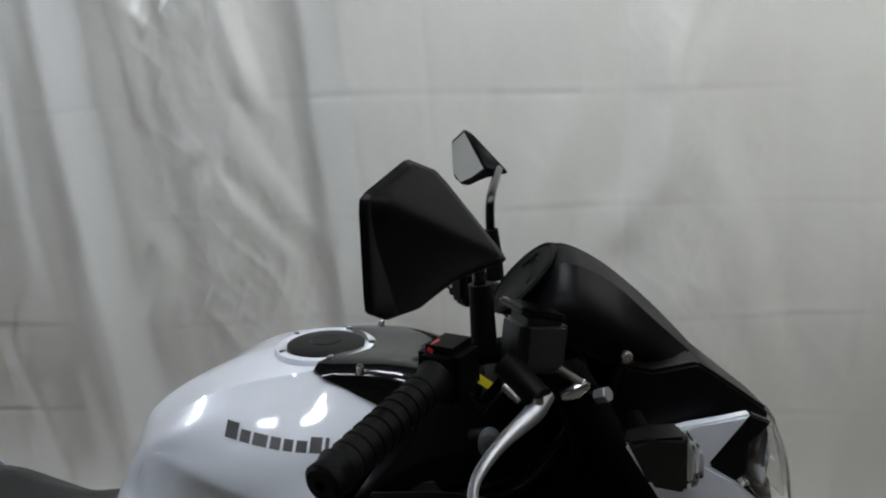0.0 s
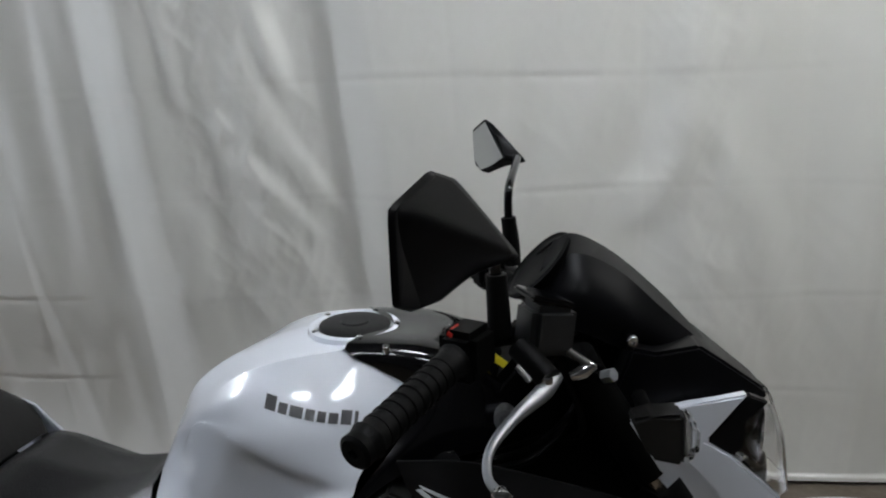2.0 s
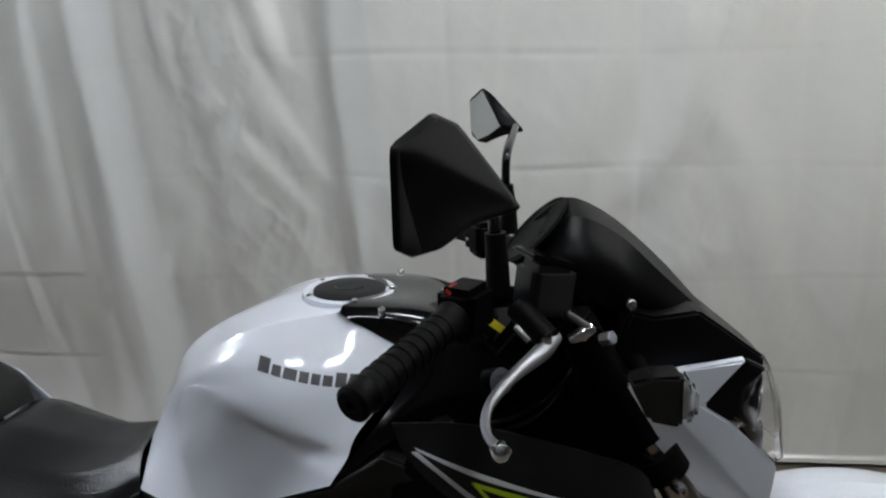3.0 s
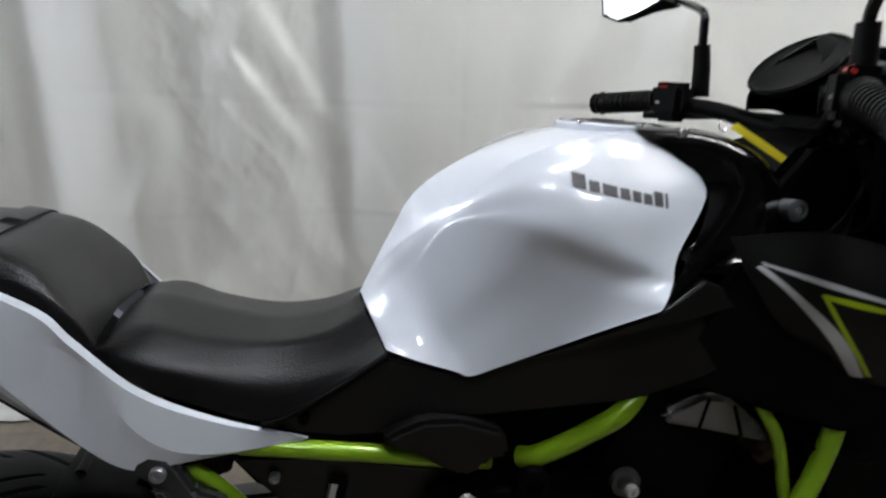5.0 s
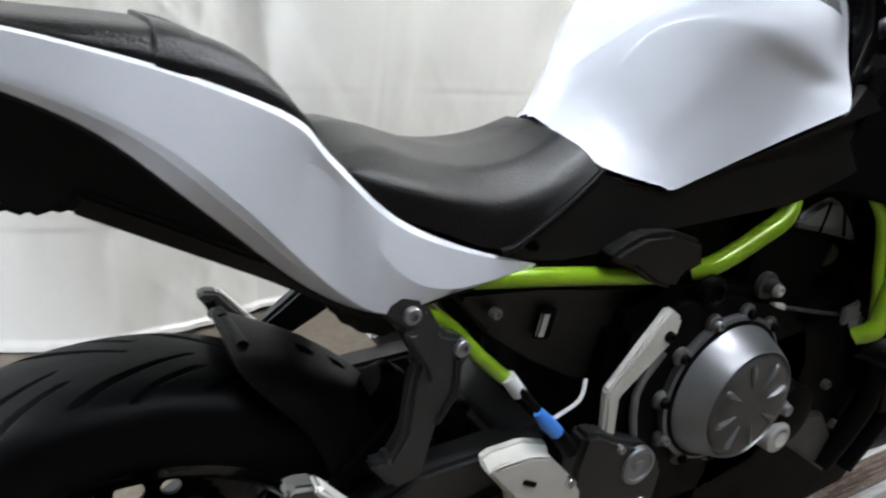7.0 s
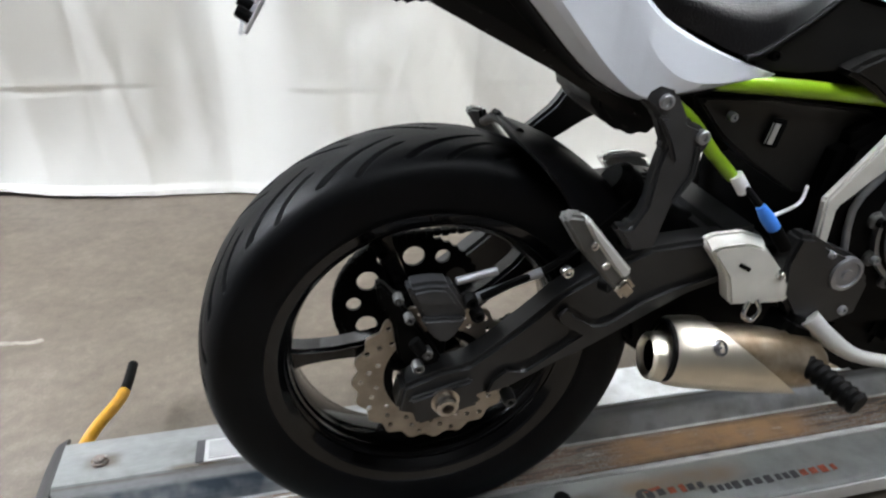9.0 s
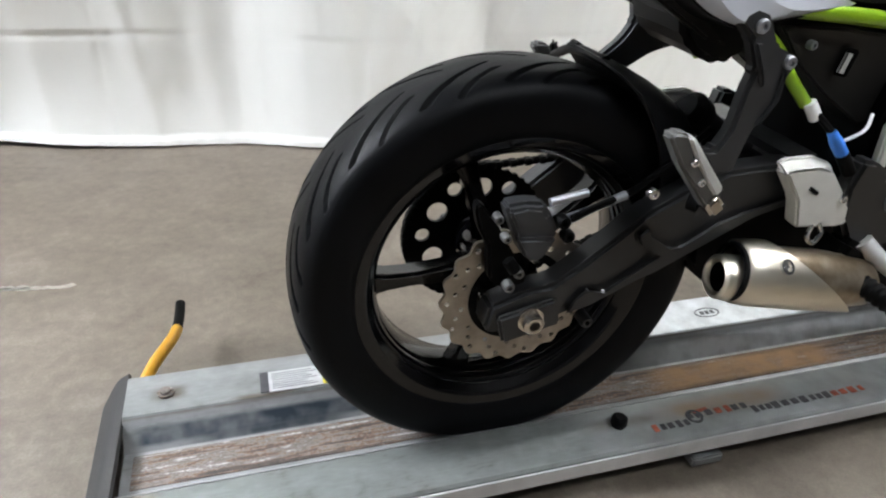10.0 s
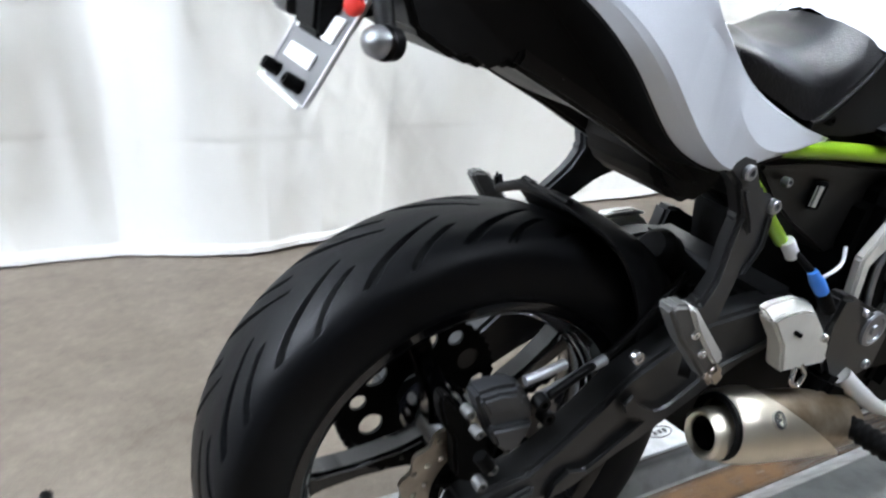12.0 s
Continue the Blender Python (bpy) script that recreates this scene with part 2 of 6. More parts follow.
OLDPAINT = material("old floor paint", (0.27, 0.25, 0.215), 0.6, 0, 0.2, 40, 0.2)
WALLP = material("painted wall", (0.10, 0.10, 0.10), 0.7, 0, 0.08, 2, 0.1, 200)
PAPER = material("white label", (0.78, 0.78, 0.78), 0.5, 0, 0.06, 60)
PLATEG = material("grey plate plastic", (0.13, 0.13, 0.135), 0.35, 0, 0.15, 30)
STICKER = material("weathered sticker paper", (0.55, 0.55, 0.55), 0.5, 0, 0.12, 60)
GREYP = material("grey ink", (0.30, 0.30, 0.31), 0.5, 0, 0.1, 60)
TUBE = emitter("lamp diffuser", (0.95, 0.98, 1.02), LAMP)
COOL = emitter("cool lamp diffuser", (0.93, 0.97, 1.04), LAMP * 2.4)
DIM = emitter("dim lamp diffuser", (0.95, 0.98, 1.02), LAMP * 0.55)
WARM = emitter("warm lamp diffuser", (0.99, 0.985, 0.95), LAMP * 0.45)


# ---- mesh helpers ----
from mathutils.bvhtree import BVHTree


def thing(name, base, label, category, group="", kind=""):
    ob = new(name)
    ob.location = base
    ob.empty_display_size = 0.05
    bpy.context.view_layer.update()
    return tagged(ob, label, category, group, kind)


def part(name, bm, mat, parent=None, label="", sharp=38):
    """One mesh object made from bm in world coordinates, under parent where one is given."""
    bmesh.ops.recalc_face_normals(bm, faces=bm.faces)
    me = bpy.data.meshes.new(name)
    bm.to_mesh(me)
    bm.free()
    me.materials.append(mat)
    me.polygons.foreach_set("use_smooth", [True] * len(me.polygons))
    me.set_sharp_from_angle(angle=radians(sharp))
    ob = new(name, me)
    if parent is not None:
        ob.parent = parent
        ob.matrix_parent_inverse = Matrix.Translation(-parent.location) if parent.parent is None else Matrix.Identity(4)
    return tagged(ob, label)


def catmull(p, n):
    p = [Vector(q) for q in p]
    q = [2 * p[0] - p[1]] + p + [2 * p[-1] - p[-2]]
    out = []
    for i in range(1, len(q) - 2):
        for k in range(n):
            t = k / n
            a, b, c, d = q[i - 1], q[i], q[i + 1], q[i + 2]
            out.append(0.5 * (2 * b + (c - a) * t + (2 * a - 5 * b + 4 * c - d) * t * t + (3 * b - a - 3 * c + d) * t ** 3))
    return out + [p[-1]]


def grid(rows, close=False):
    bm = bmesh.new()
    vs = [[bm.verts.new(v) for v in r] for r in rows]
    for a, b in zip(vs, vs[1:]):
        for i in range(len(a) - (0 if close else 1)):
            j = (i + 1) % len(a)
            bm.faces.new((a[i], a[j], b[j], b[i]))
    return bm


def surface(rails, n=5, m=5, thick=0.0):
    """A smooth sheet through rails, each a line of the same number of points."""
    dense = [catmull(r, n) for r in rails]
    cols = [catmull(list(c), m) for c in zip(*dense)]
    bm = grid(cols)
    if thick:
        bmesh.ops.recalc_face_normals(bm, faces=bm.faces)
        bmesh.ops.solidify(bm, geom=bm.faces, thickness=thick)
    return bm


def mirrored(bm, weld=True):
    """Adds the copy on the other side of the centre plane."""
    g = bmesh.ops.duplicate(bm, geom=bm.verts[:] + bm.edges[:] + bm.faces[:])["geom"]
    vs = [e for e in g if isinstance(e, bmesh.types.BMVert)]
    for v in vs:
        v.co.y = -v.co.y
    bmesh.ops.reverse_faces(bm, faces=[e for e in g if isinstance(e, bmesh.types.BMFace)])
    if weld:
        bmesh.ops.remove_doubles(bm, verts=[v for v in bm.verts if abs(v.co.y) < 1e-4], dist=2e-4)
    return bm


def flip(bm):
    for v in bm.verts:
        v.co.y = -v.co.y
    bmesh.ops.reverse_faces(bm, faces=bm.faces)
    return bm


def add(bm, other):
    """Joins other into bm."""
    me = bpy.data.meshes.new("tmp")
    other.to_mesh(me)
    other.free()
    bm.from_mesh(me)
    bpy.data.meshes.remove(me)
    return bm


def panel(outline, ys, thick=0.02, bevel=0.003, inset=0.0, depth=0.0, seg=2):
    """A plate in the side plane: outline of (x, z), at y (one, or one a corner), going thick inwards (towards +y)."""
    bm = bmesh.new()
    if not isinstance(ys, (list, tuple)):
        ys = [ys] * len(outline)
    f = bm.faces.new([bm.verts.new((x, y, z)) for (x, z), y in zip(outline, ys)])
    back = bmesh.ops.extrude_face_region(bm, geom=[f])["geom"]
    for v in [e for e in back if isinstance(e, bmesh.types.BMVert)]:
        v.co.y += thick
    bmesh.ops.recalc_face_normals(bm, faces=bm.faces)
    if inset:
        face = min(bm.faces, key=lambda q: q.calc_center_median().y)
        bmesh.ops.inset_region(bm, faces=[face], thickness=inset, depth=-depth)
    if bevel:
        bmesh.ops.bevel(bm, geom=bm.edges[:], offset=bevel, segments=seg, affect="EDGES", clamp_overlap=True)
    return bm


def smooth_outline(pts, n=4):
    """A rounded closed outline through pts."""
    p = [Vector((a, b, 0)) for a, b in pts]
    k = len(p)
    out = []
    for i in range(k):
        a, b, c, d = p[i - 1], p[i], p[(i + 1) % k], p[(i + 2) % k]
        for j in range(n):
            t = j / n
            v = 0.5 * (2 * b + (c - a) * t + (2 * a - 5 * b + 4 * c - d) * t * t + (3 * b - a - 3 * c + d) * t ** 3)
            out.append((v.x, v.y))
    return out


def tube(points, r, seg=10, n=5, smooth=True):
    """A round bar along a line; r is one radius or one for each point."""
    pts = catmull(points, n) if smooth and len(points) > 2 else [Vector(p) for p in points]
    rs = [r] * len(pts) if not isinstance(r, (list, tuple)) else [float(np.interp(i / (len(pts) - 1) * (len(r) - 1), range(len(r)), r)) for i in range(len(pts))]
    up = Vector((0, 0, 1))
    rows, side = [], None
    for i, p in enumerate(pts):
        d = (pts[min(i + 1, len(pts) - 1)] - pts[max(i - 1, 0)]).normalized()
        if side is None:
            side = d.cross(up if abs(d.z) < 0.95 else Vector((1, 0, 0))).normalized()
        side = (side - d * side.dot(d)).normalized()
        w = d.cross(side)
        rows.append([p + rs[i] * (math.cos(a) * side + math.sin(a) * w) for a in (2 * math.pi * k / seg for k in range(seg))])
    bm = grid(rows, True)
    bm.verts.ensure_lookup_table()
    bm.faces.new(bm.verts[:seg])
    bm.faces.new(bm.verts[-seg:])
    return bm


def axis_matrix(p, d):
    """Places a local z axis along d at p."""
    return Matrix.Translation(p) @ Vector(d).to_track_quat("Z", "Y").to_matrix().to_4x4()


def lathe(profile, p, d, seg=32, cap=True):
    """Turns (height, radius) pairs about the axis d through p."""
    rows = [[(r * math.cos(a), r * math.sin(a), h) for a in (2 * math.pi * k / seg for k in range(seg))] for h, r in profile]
    bm = grid(rows, True)
    if cap:
        bm.verts.ensure_lookup_table()
        bm.faces.new(bm.verts[:seg])
        bm.faces.new(bm.verts[-seg:])
    bm.transform(axis_matrix(p, d))
    return bm


def drum(p, d, length, r, seg=24, bev=0.002):
    return lathe([(0, r - bev), (bev, r), (length - bev, r), (length, r - bev)], p, d, seg)


def bolt(p, d=(0, -1, 0), r=0.007, h=0.005):
    """A socket-head bolt."""
    return lathe([(-0.004, r), (h * 0.7, r), (h, r * 0.85), (h, r * 0.5), (h * 0.3, r * 0.45)], p, d, 14)


def block(p, size, rot=(0, 0, 0), bevel=0.004):
    bm = bmesh.new()
    bmesh.ops.create_cube(bm, size=1)
    bm.transform(Matrix.Diagonal((*size, 1)))
    if bevel:
        bmesh.ops.bevel(bm, geom=bm.edges[:], offset=bevel, segments=2, affect="EDGES", clamp_overlap=True)
    bm.transform(pose(*p, *rot))
    return bm


def pierced(outer, holes, y, thick, bevel=0.0):
    """A flat plate in the side plane with holes: outer and holes are loops of (x, z)."""
    bm = bmesh.new()
    for loop in [outer] + holes:
        vs = [bm.verts.new((x, y, z)) for x, z in loop]
        for a, b in zip(vs, vs[1:] + vs[:1]):
            bm.edges.new((a, b))
    bmesh.ops.triangle_fill(bm, use_beauty=True, edges=bm.edges[:])
    g = bmesh.ops.extrude_face_region(bm, geom=bm.faces[:])["geom"]
    for v in [e for e in g if isinstance(e, bmesh.types.BMVert)]:
        v.co.y += thick
    return bm


def ring(cx, cz, r, n):
    return [(cx + r * math.cos(2 * math.pi * k / n), cz + r * math.sin(2 * math.pi * k / n)) for k in range(n)]


def tree_of(ob):
    bm = bmesh.new()
    bm.from_mesh(ob.data)
    t = BVHTree.FromBMesh(bm)
    bm.free()
    return t


def decal(strip, tree, lift=0.0008, n=8):
    """A thin sticker laid on a surface: strip is two lines of (x, z) of the same length, seen from the -y side."""
    a, b = [catmull([(x, 0, z) for x, z in s], n) for s in strip]
    rows = []
    for p, q in zip(a, b):
        row = []
        for k in range(5):
            w = p.lerp(q, k / 4)
            hit = tree.ray_cast(Vector((w.x, -1, w.z)), Vector((0, 1, 0)))
            row.append(Vector((w.x, (hit[0].y if hit[0] else -0.15) - lift, w.z)))
        rows.append(row)
    bm = grid(rows)
    bmesh.ops.recalc_face_normals(bm, faces=bm.faces)
    bmesh.ops.solidify(bm, geom=bm.faces, thickness=0.0005)
    return bm


# ---- the room ----
def slab(name, x0, x1, y0, y1, z0, z1, mat, label, cat):
    ob = part(name, block(((x0 + x1) / 2, (y0 + y1) / 2, (z0 + z1) / 2), (x1 - x0, y1 - y0, z1 - z0), bevel=0), mat)
    return tagged(ob, label, cat, kind="structure")


slab("floor", -5, 7, -5, 3, -0.1, 0, CONCRETE, "worn brown-grey concrete workshop floor with stains", "floor")
# Ceiling and walls are unseen, added and kept dark to limit fill light.
slab("ceiling", -5, 7, -5, 3, 3.4, 3.5, WALLP, "plain dark workshop ceiling, unseen, limits fill light", "ceiling")
slab("wall_north", -5, 7, 3, 3.1, 0, 3.4, WALLP, "plain dark wall, unseen, limits fill light behind the hanging cloth", "wall")
slab("wall_south", -5, 7, -5.1, -5, 0, 3.4, WALLP, "plain dark wall, unseen, limits fill light", "wall")
slab("wall_west", -5.1, -5, -5, 3, 0, 3.4, WALLP, "plain dark wall, unseen, limits fill light", "wall")
slab("wall_east", 7, 7.1, -5, 3, 0, 3.4, WALLP, "plain dark wall, unseen, limits fill light", "wall")


HEM = [(-3.2, 1.52), (-1.15, 1.50), (-0.92, 1.425), (-0.62, 1.41), (-0.35, 1.375), (-0.15, 1.31), (0.05, 1.255), (0.22, 1.27), (0.45, 1.36), (0.9, 1.34), (1.35, 1.335), (1.75, 1.30), (2.05, 1.325), (4.2, 1.34)]
HEM_X, HEM_Y = [p[0] for p in HEM], [p[1] for p in HEM]
# broad one-sided folds: slow slopes away from the room and short steps back towards it
SWEEP = [(-3.2, -0.02), (-2.55, 0.02), (-2.40, -0.02), (-1.95, 0.02), (-1.78, -0.018), (-1.45, 0.016), (-1.26, -0.014), (-1.02, 0.012), (-0.84, 0.012), (-0.41, 0.046), (-0.18, -0.046),
         (-0.04, -0.004), (0.14, -0.020), (0.37, 0.030), (0.58, -0.044), (1.00, 0.0), (1.36, 0.012), (1.50, -0.014), (1.85, 0.016), (2.03, -0.018), (2.5, 0.02), (2.70, -0.02), (3.2, 0.02), (3.4, -0.02), (4.2, 0.02)]
SWEEP_X = [p[0] for p in SWEEP]
# smaller ridges: x at 1.2 m height, lean, how far it stands out, width on either side, lower and upper end
RIDGES = [(0.305, -0.24, 0.024, 0.055, 0.055, 1.40, 9), (0.275, -0.58, 0.013, 0.10, 0.06, 1.02, 1.45), (0.115, -0.70, 0.012, 0.10, 0.06, 0.92, 1.24),
          (0.06, -0.30, 0.016, 0.13, 0.08, 1.25, 9), (0.30, -0.66, 0.010, 0.11, 0.07, 0.60, 0.98), (0.02, 0.30, 0.012, 0.07, 0.06, 0.7, 1.02),
          (0.17, -0.4, 0.014, 0.10, 0.08, 0.1, 0.75), (-0.055, -0.10, 0.012, 0.05, 0.04, 1.36, 9), (1.47, 0.42, 0.018, 0.14, 0.10, 0.95, 1.50),
          (1.42, 0.30, 0.016, 0.10, 0.08, 1.4, 9), (1.62, -0.35, 0.014, 0.10, 0.12, 0.3, 1.25), (1.15, 0.45, 0.010, 0.12, 0.14, 0.8, 1.4),
          (-0.50, 0.05, 0.012, 0.10, 0.08, 0.2, 9), (-0.66, -0.06, 0.014, 0.10, 0.12, 0, 9), (0.86, 0.05, 0.008, 0.12, 0.16, 0, 9)]


def cloth_y(x, z):
    """Depth of the hanging cloth: broad one-sided folds, a crumpled stretch, and packing creases."""
    y = 1.235 + (np.interp(x, HEM_X, HEM_Y) - 1.235) * math.exp(-(z / 0.62) ** 2)
    wave = min(1.0, 0.08 + 0.9 * z)
    u = x + np.interp(x, (0.7, 1.3), (0.10, 0.04)) * (z - 1.2) + 0.008 * math.sin(3.1 * z + 2.0 * x)
    k = max(0, min(len(SWEEP) - 2, int(np.searchsorted(SWEEP_X, u)) - 1))
    (xa, ya), (xb, yb) = SWEEP[k], SWEEP[k + 1]
    f = max(0.0, min(1.0, (u - xa) / (xb - xa)))
    f = 0.15 * f + 0.85 * f * f * (3 - 2 * f)
    y += 1.2 * (ya + (yb - ya) * f) * wave
    sway = 0.020 * noise.noise(Vector((3.0 * x, 7.0 * z, 9.0)))
    for x0, lean, amp, wl, wr, lo, hi in RIDGES:
        u = x - x0 - lean * (z - 1.2) + sway
        u = u / wl if u < 0 else u / wr
        if abs(u) < 1:
            w = 1.0
            if lo:
                w /= 1 + math.exp(-(z - lo) / 0.018)
            if hi < 9:
                w /= 1 + math.exp((z - hi) / 0.05)
            y -= amp * w * wave * 0.5 * (1 + math.cos(math.pi * u))
    for x0, lean, amp, wl, wr, z0 in FOLDS:
        u = x - x0 - lean * (z - 1.2)
        u = u / wl if u < 0 else u / wr
        if abs(u) < 3:
            y -= amp * math.exp(-u * u) * (0.8 + 0.2 * math.sin(1.7 * z + 3 * x0))
    low = max(0.0, 1 - z / 0.5)
    y += 0.012 * low * math.sin(4.3 * x + 1.1) + 0.006 * low * math.sin(11.7 * x)
    crumple = math.exp(-((x - 0.10 - 0.20 * (1.2 - z)) / 0.17) ** 2) * min(1.0, 0.15 + z)
    star = math.exp(-((x - 1.52 + 0.06 * (z - 1.2)) / 0.12) ** 2)
    for f, g in ((1.0, 1.0), (2.1, 0.35), (4.3, 0.10)):
        p = Vector((f * (x * 6 + 4.2 * z), f * (z * 3.0 - 1.0 * x), 0.3))
        q = Vector((f * (x * 8 - 2.6 * z), f * (z * 3.4 + 1.2 * x), 5.3))
        y += g * (0.0026 + 0.019 * crumple + 0.009 * star) * (abs(noise.noise(p)) + 0.8 * abs(noise.noise(q)) - 0.4)
    y += 0.012 * noise.noise(Vector((x * 2.2, z * 1.1, 4.0)))
    for zc in (0.36, 0.71, 1.06, 1.41, 1.76, 2.11, 2.46):
        d = (z - zc - 0.010 * math.sin(3 * x + 9 * zc)) / 0.011
        y += 0.0022 * math.exp(-d * d) * (0.55 + 0.9 * noise.noise(Vector((3 * x, zc, 1))))
        d = (d - 1.6) / 1.3
        y -= 0.0014 * math.exp(-d * d) * (0.6 + 0.6 * noise.noise(Vector((4 * x, zc, 3))))
    for xc in (0.78, 1.35, 2.1, -0.75, -1.4):
        d = (x - xc - 0.02 * math.sin(2 * z)) / 0.012
        y += 0.0012 * math.exp(-d * d)
    if z < 0.036:
        y -= 0.004 + 0.004 * noise.noise(Vector((22 * x, 0, 7)))
    return y


FOLDS = []
random.seed(11)
for k in range(40):
    x0 = -3.2 + 7.4 * (k + random.random()) / 40
    quiet = 0.35 if x0 > 0.7 else 0.8
    w0 = random.uniform(0.03, 0.07)
    FOLDS.append((x0, random.uniform(-0.14, 0.14), quiet * random.uniform(0.003, 0.012), w0, w0 * random.uniform(0.5, 1.4), 0))
xs = np.concatenate([np.linspace(-3.2, -0.75, 170), np.linspace(-0.74, 2.1, 480), np.linspace(2.11, 4.2, 130)])
zs = np.concatenate([[0.012, 0.022, 0.033, 0.038], np.linspace(0.05, 2.0, 300), np.linspace(2.01, 2.9, 60)])
cb = grid([[(x, cloth_y(x, z), z + (0.006 * math.sin(4.1 * x) if z < 0.036 else 0)) for x in xs] for z in zs])
cur = part("curtain", cb, CURTAIN, None, sharp=180)
tagged(cur, "creased white cloth backdrop hanging in folds to the floor", "curtain")
rod = part("curtain_rail", tube([(-3.3, 1.18, 2.93), (4.3, 1.18, 2.93)], 0.02), STEEL)
tagged(rod, "plain metal rail carrying the white cloth", "curtain rail", kind="structure")


def ceiling_light(x, y, length, glow, turn=0):
    e = thing("ceiling_light", (x, y, 2.9), "white strip lamp hanging from the workshop ceiling, lit", "ceiling light", "ceiling lights")
    s = (length, 0.16) if not turn else (0.16, length)
    part("housing", block((x, y, 2.86), (s[0], s[1], 0.07)), WALLP, e)
    part("hanger", tube([(x, y, 2.88), (x, y, 3.41)], 0.008, 8, smooth=False), WALLP, e)
    part("diffuser", block((x, y, 2.80), (s[0] * 0.97, s[1] * 0.8, 0.05), bevel=0.01), glow, e)


for lx, ly, ln, glow in ((-3.2, 0.70, 1.8, COOL), (0.95, -0.3, 0.55, TUBE), (3.0, -0.1, 2.6, WARM), (0.3, -1.5, 0.42, DIM), (1.3, -1.5, 0.38, DIM)):
    ceiling_light(lx, ly, ln, glow)

# ---- the dolly ----
dolly = thing("motorcycle_dolly", (0.3, 0, 0), "long low worn galvanised steel motorcycle dolly on concrete floor", "dolly")


def rail(y_in, y_out):
    """A folded steel rail with a flat top and a turned-down outer lip."""
    s = 1 if y_out > y_in else -1
    prof = [(y_in, 0.070), (y_in, 0.078), (y_in + s * 0.004, 0.082), (y_out - s * 0.004, 0.082), (y_out, 0.078), (y_out, 0.045), (y_out - s * 0.003, 0.045), (y_out - s * 0.003, 0.076), (y_in + s * 0.003, 0.076), (y_in + s * 0.003, 0.070)]
    bm = grid([[(x, y, z) for y, z in prof] for x in np.linspace(-0.575, 1.95, 30)], True)
    bm.verts.ensure_lookup_table()
    k = len(prof)
    bm.faces.new(bm.verts[:k])
    bm.faces.new(bm.verts[-k:])
    return bm


part("near_rail", rail(-0.082, -0.176), RAILZ, dolly)
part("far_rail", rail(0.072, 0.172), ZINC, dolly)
prof = [(-0.0825, 0.080), (-0.045, 0.041), (0.035, 0.040), (0.0725, 0.080), (0.0725, 0.076), (0.037, 0.036), (-0.047, 0.037), (-0.0825, 0.076)]
bm = grid([[(x, y, z) for y, z in prof] for x in np.linspace(-0.575, 1.95, 40)], True)
bm.verts.ensure_lookup_table()
bm.faces.new(bm.verts[:8])
bm.faces.new(bm.verts[-8:])
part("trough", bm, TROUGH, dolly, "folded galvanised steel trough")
part("rust_strip", block((0.69, -0.006, 0.0415), (2.5, 0.066, 0.0022), bevel=0.0006), RUST, dolly, "rusty peeling strip along the trough")
# Pale strip paints the bright highlight along the near rail's lip.
part("edge_highlight", block((0.69, -0.1775, 0.060), (2.52, 0.003, 0.03), bevel=0.001), PALEZ, dolly, "steel edge painted pale as a highlight")
for cx in (-0.5, 0.35, 1.2, 1.9):
    part("cross_member", block((cx, 0, 0.018), (0.06, 0.36, 0.018), bevel=0.003), ZINC, dolly)
for cx in (-0.35, 0.5, 1.3, 1.85):
    for cy in (-0.13, 0.13):
        part("caster", drum((cx, cy - 0.012, 0.02), (0, 1, 0), 0.024, 0.02), RUBBER, dolly)
part("end_flap", surface([[(-0.577, -0.19, 0.075), (-0.577, 0, 0.078), (-0.577, 0.19, 0.075)], [(-0.60, -0.19, 0.058), (-0.60, 0, 0.058), (-0.60, 0.19, 0.058)], [(-0.632, -0.19, 0.004), (-0.632, 0, 0.004), (-0.632, 0.19, 0.004)]], 6, 4, 0.006), GREYR, dolly, "dusty grey rubber end flap")
for bx, by in ((-0.512, 0.117), (-0.516, -0.125), (0.9, 0.12), (0.9, -0.13)):
    part("rail_bolt", lathe([(0, 0.013), (0.004, 0.013), (0.004, 0.009), (0.009, 0.008), (0.010, 0.004)], (bx, by, 0.082), (0, 0, 1), 14), RUST, dolly, "rusty bolt")
part("stop_knob", lathe([(0, 0.012), (0.006, 0.014), (0.016, 0.013), (0.02, 0.008)], (0.198, -0.123, 0.082), (0, 0, 1), 16), DARK, dolly, "black rubber knob")
lever = part("lever", tube([(-0.552, 0.165, 0.070), (-0.535, 0.205, 0.080), (-0.510, 0.255, 0.086), (-0.501, 0.285, 0.088)], 0.0105), ORANGE, dolly, "orange-yellow bent lever")
part("lever_tip", tube([(-0.501, 0.283, 0.088), (-0.499, 0.32, 0.088), (-0.499, 0.365, 0.088)], 0.0095), DARK, lever, "dark worn lever end")
lab = part("sticker", block((-0.302, 0.105, 0.0835), (0.115, 0.05, 0.002), bevel=0.0004), STICKER, dolly, "white warning sticker with grey and yellow ends")
part("sticker_end", block((-0.354, 0.105, 0.0849), (0.014, 0.05, 0.001), bevel=0.0002), DECALG, lab)
part("sticker_stripe", block((-0.251, 0.105, 0.0849), (0.012, 0.05, 0.001), bevel=0.0002), YELLOWP, lab)
for k in range(8):
    part("print_line", block((-0.303 - 0.004 * (k % 3), 0.087 + 0.0052 * k, 0.0847), (0.076 - 0.008 * (k % 3), 0.0015, 0.0006), bevel=0.0002), DECALG, lab)
x = 0.255
random.seed(4)
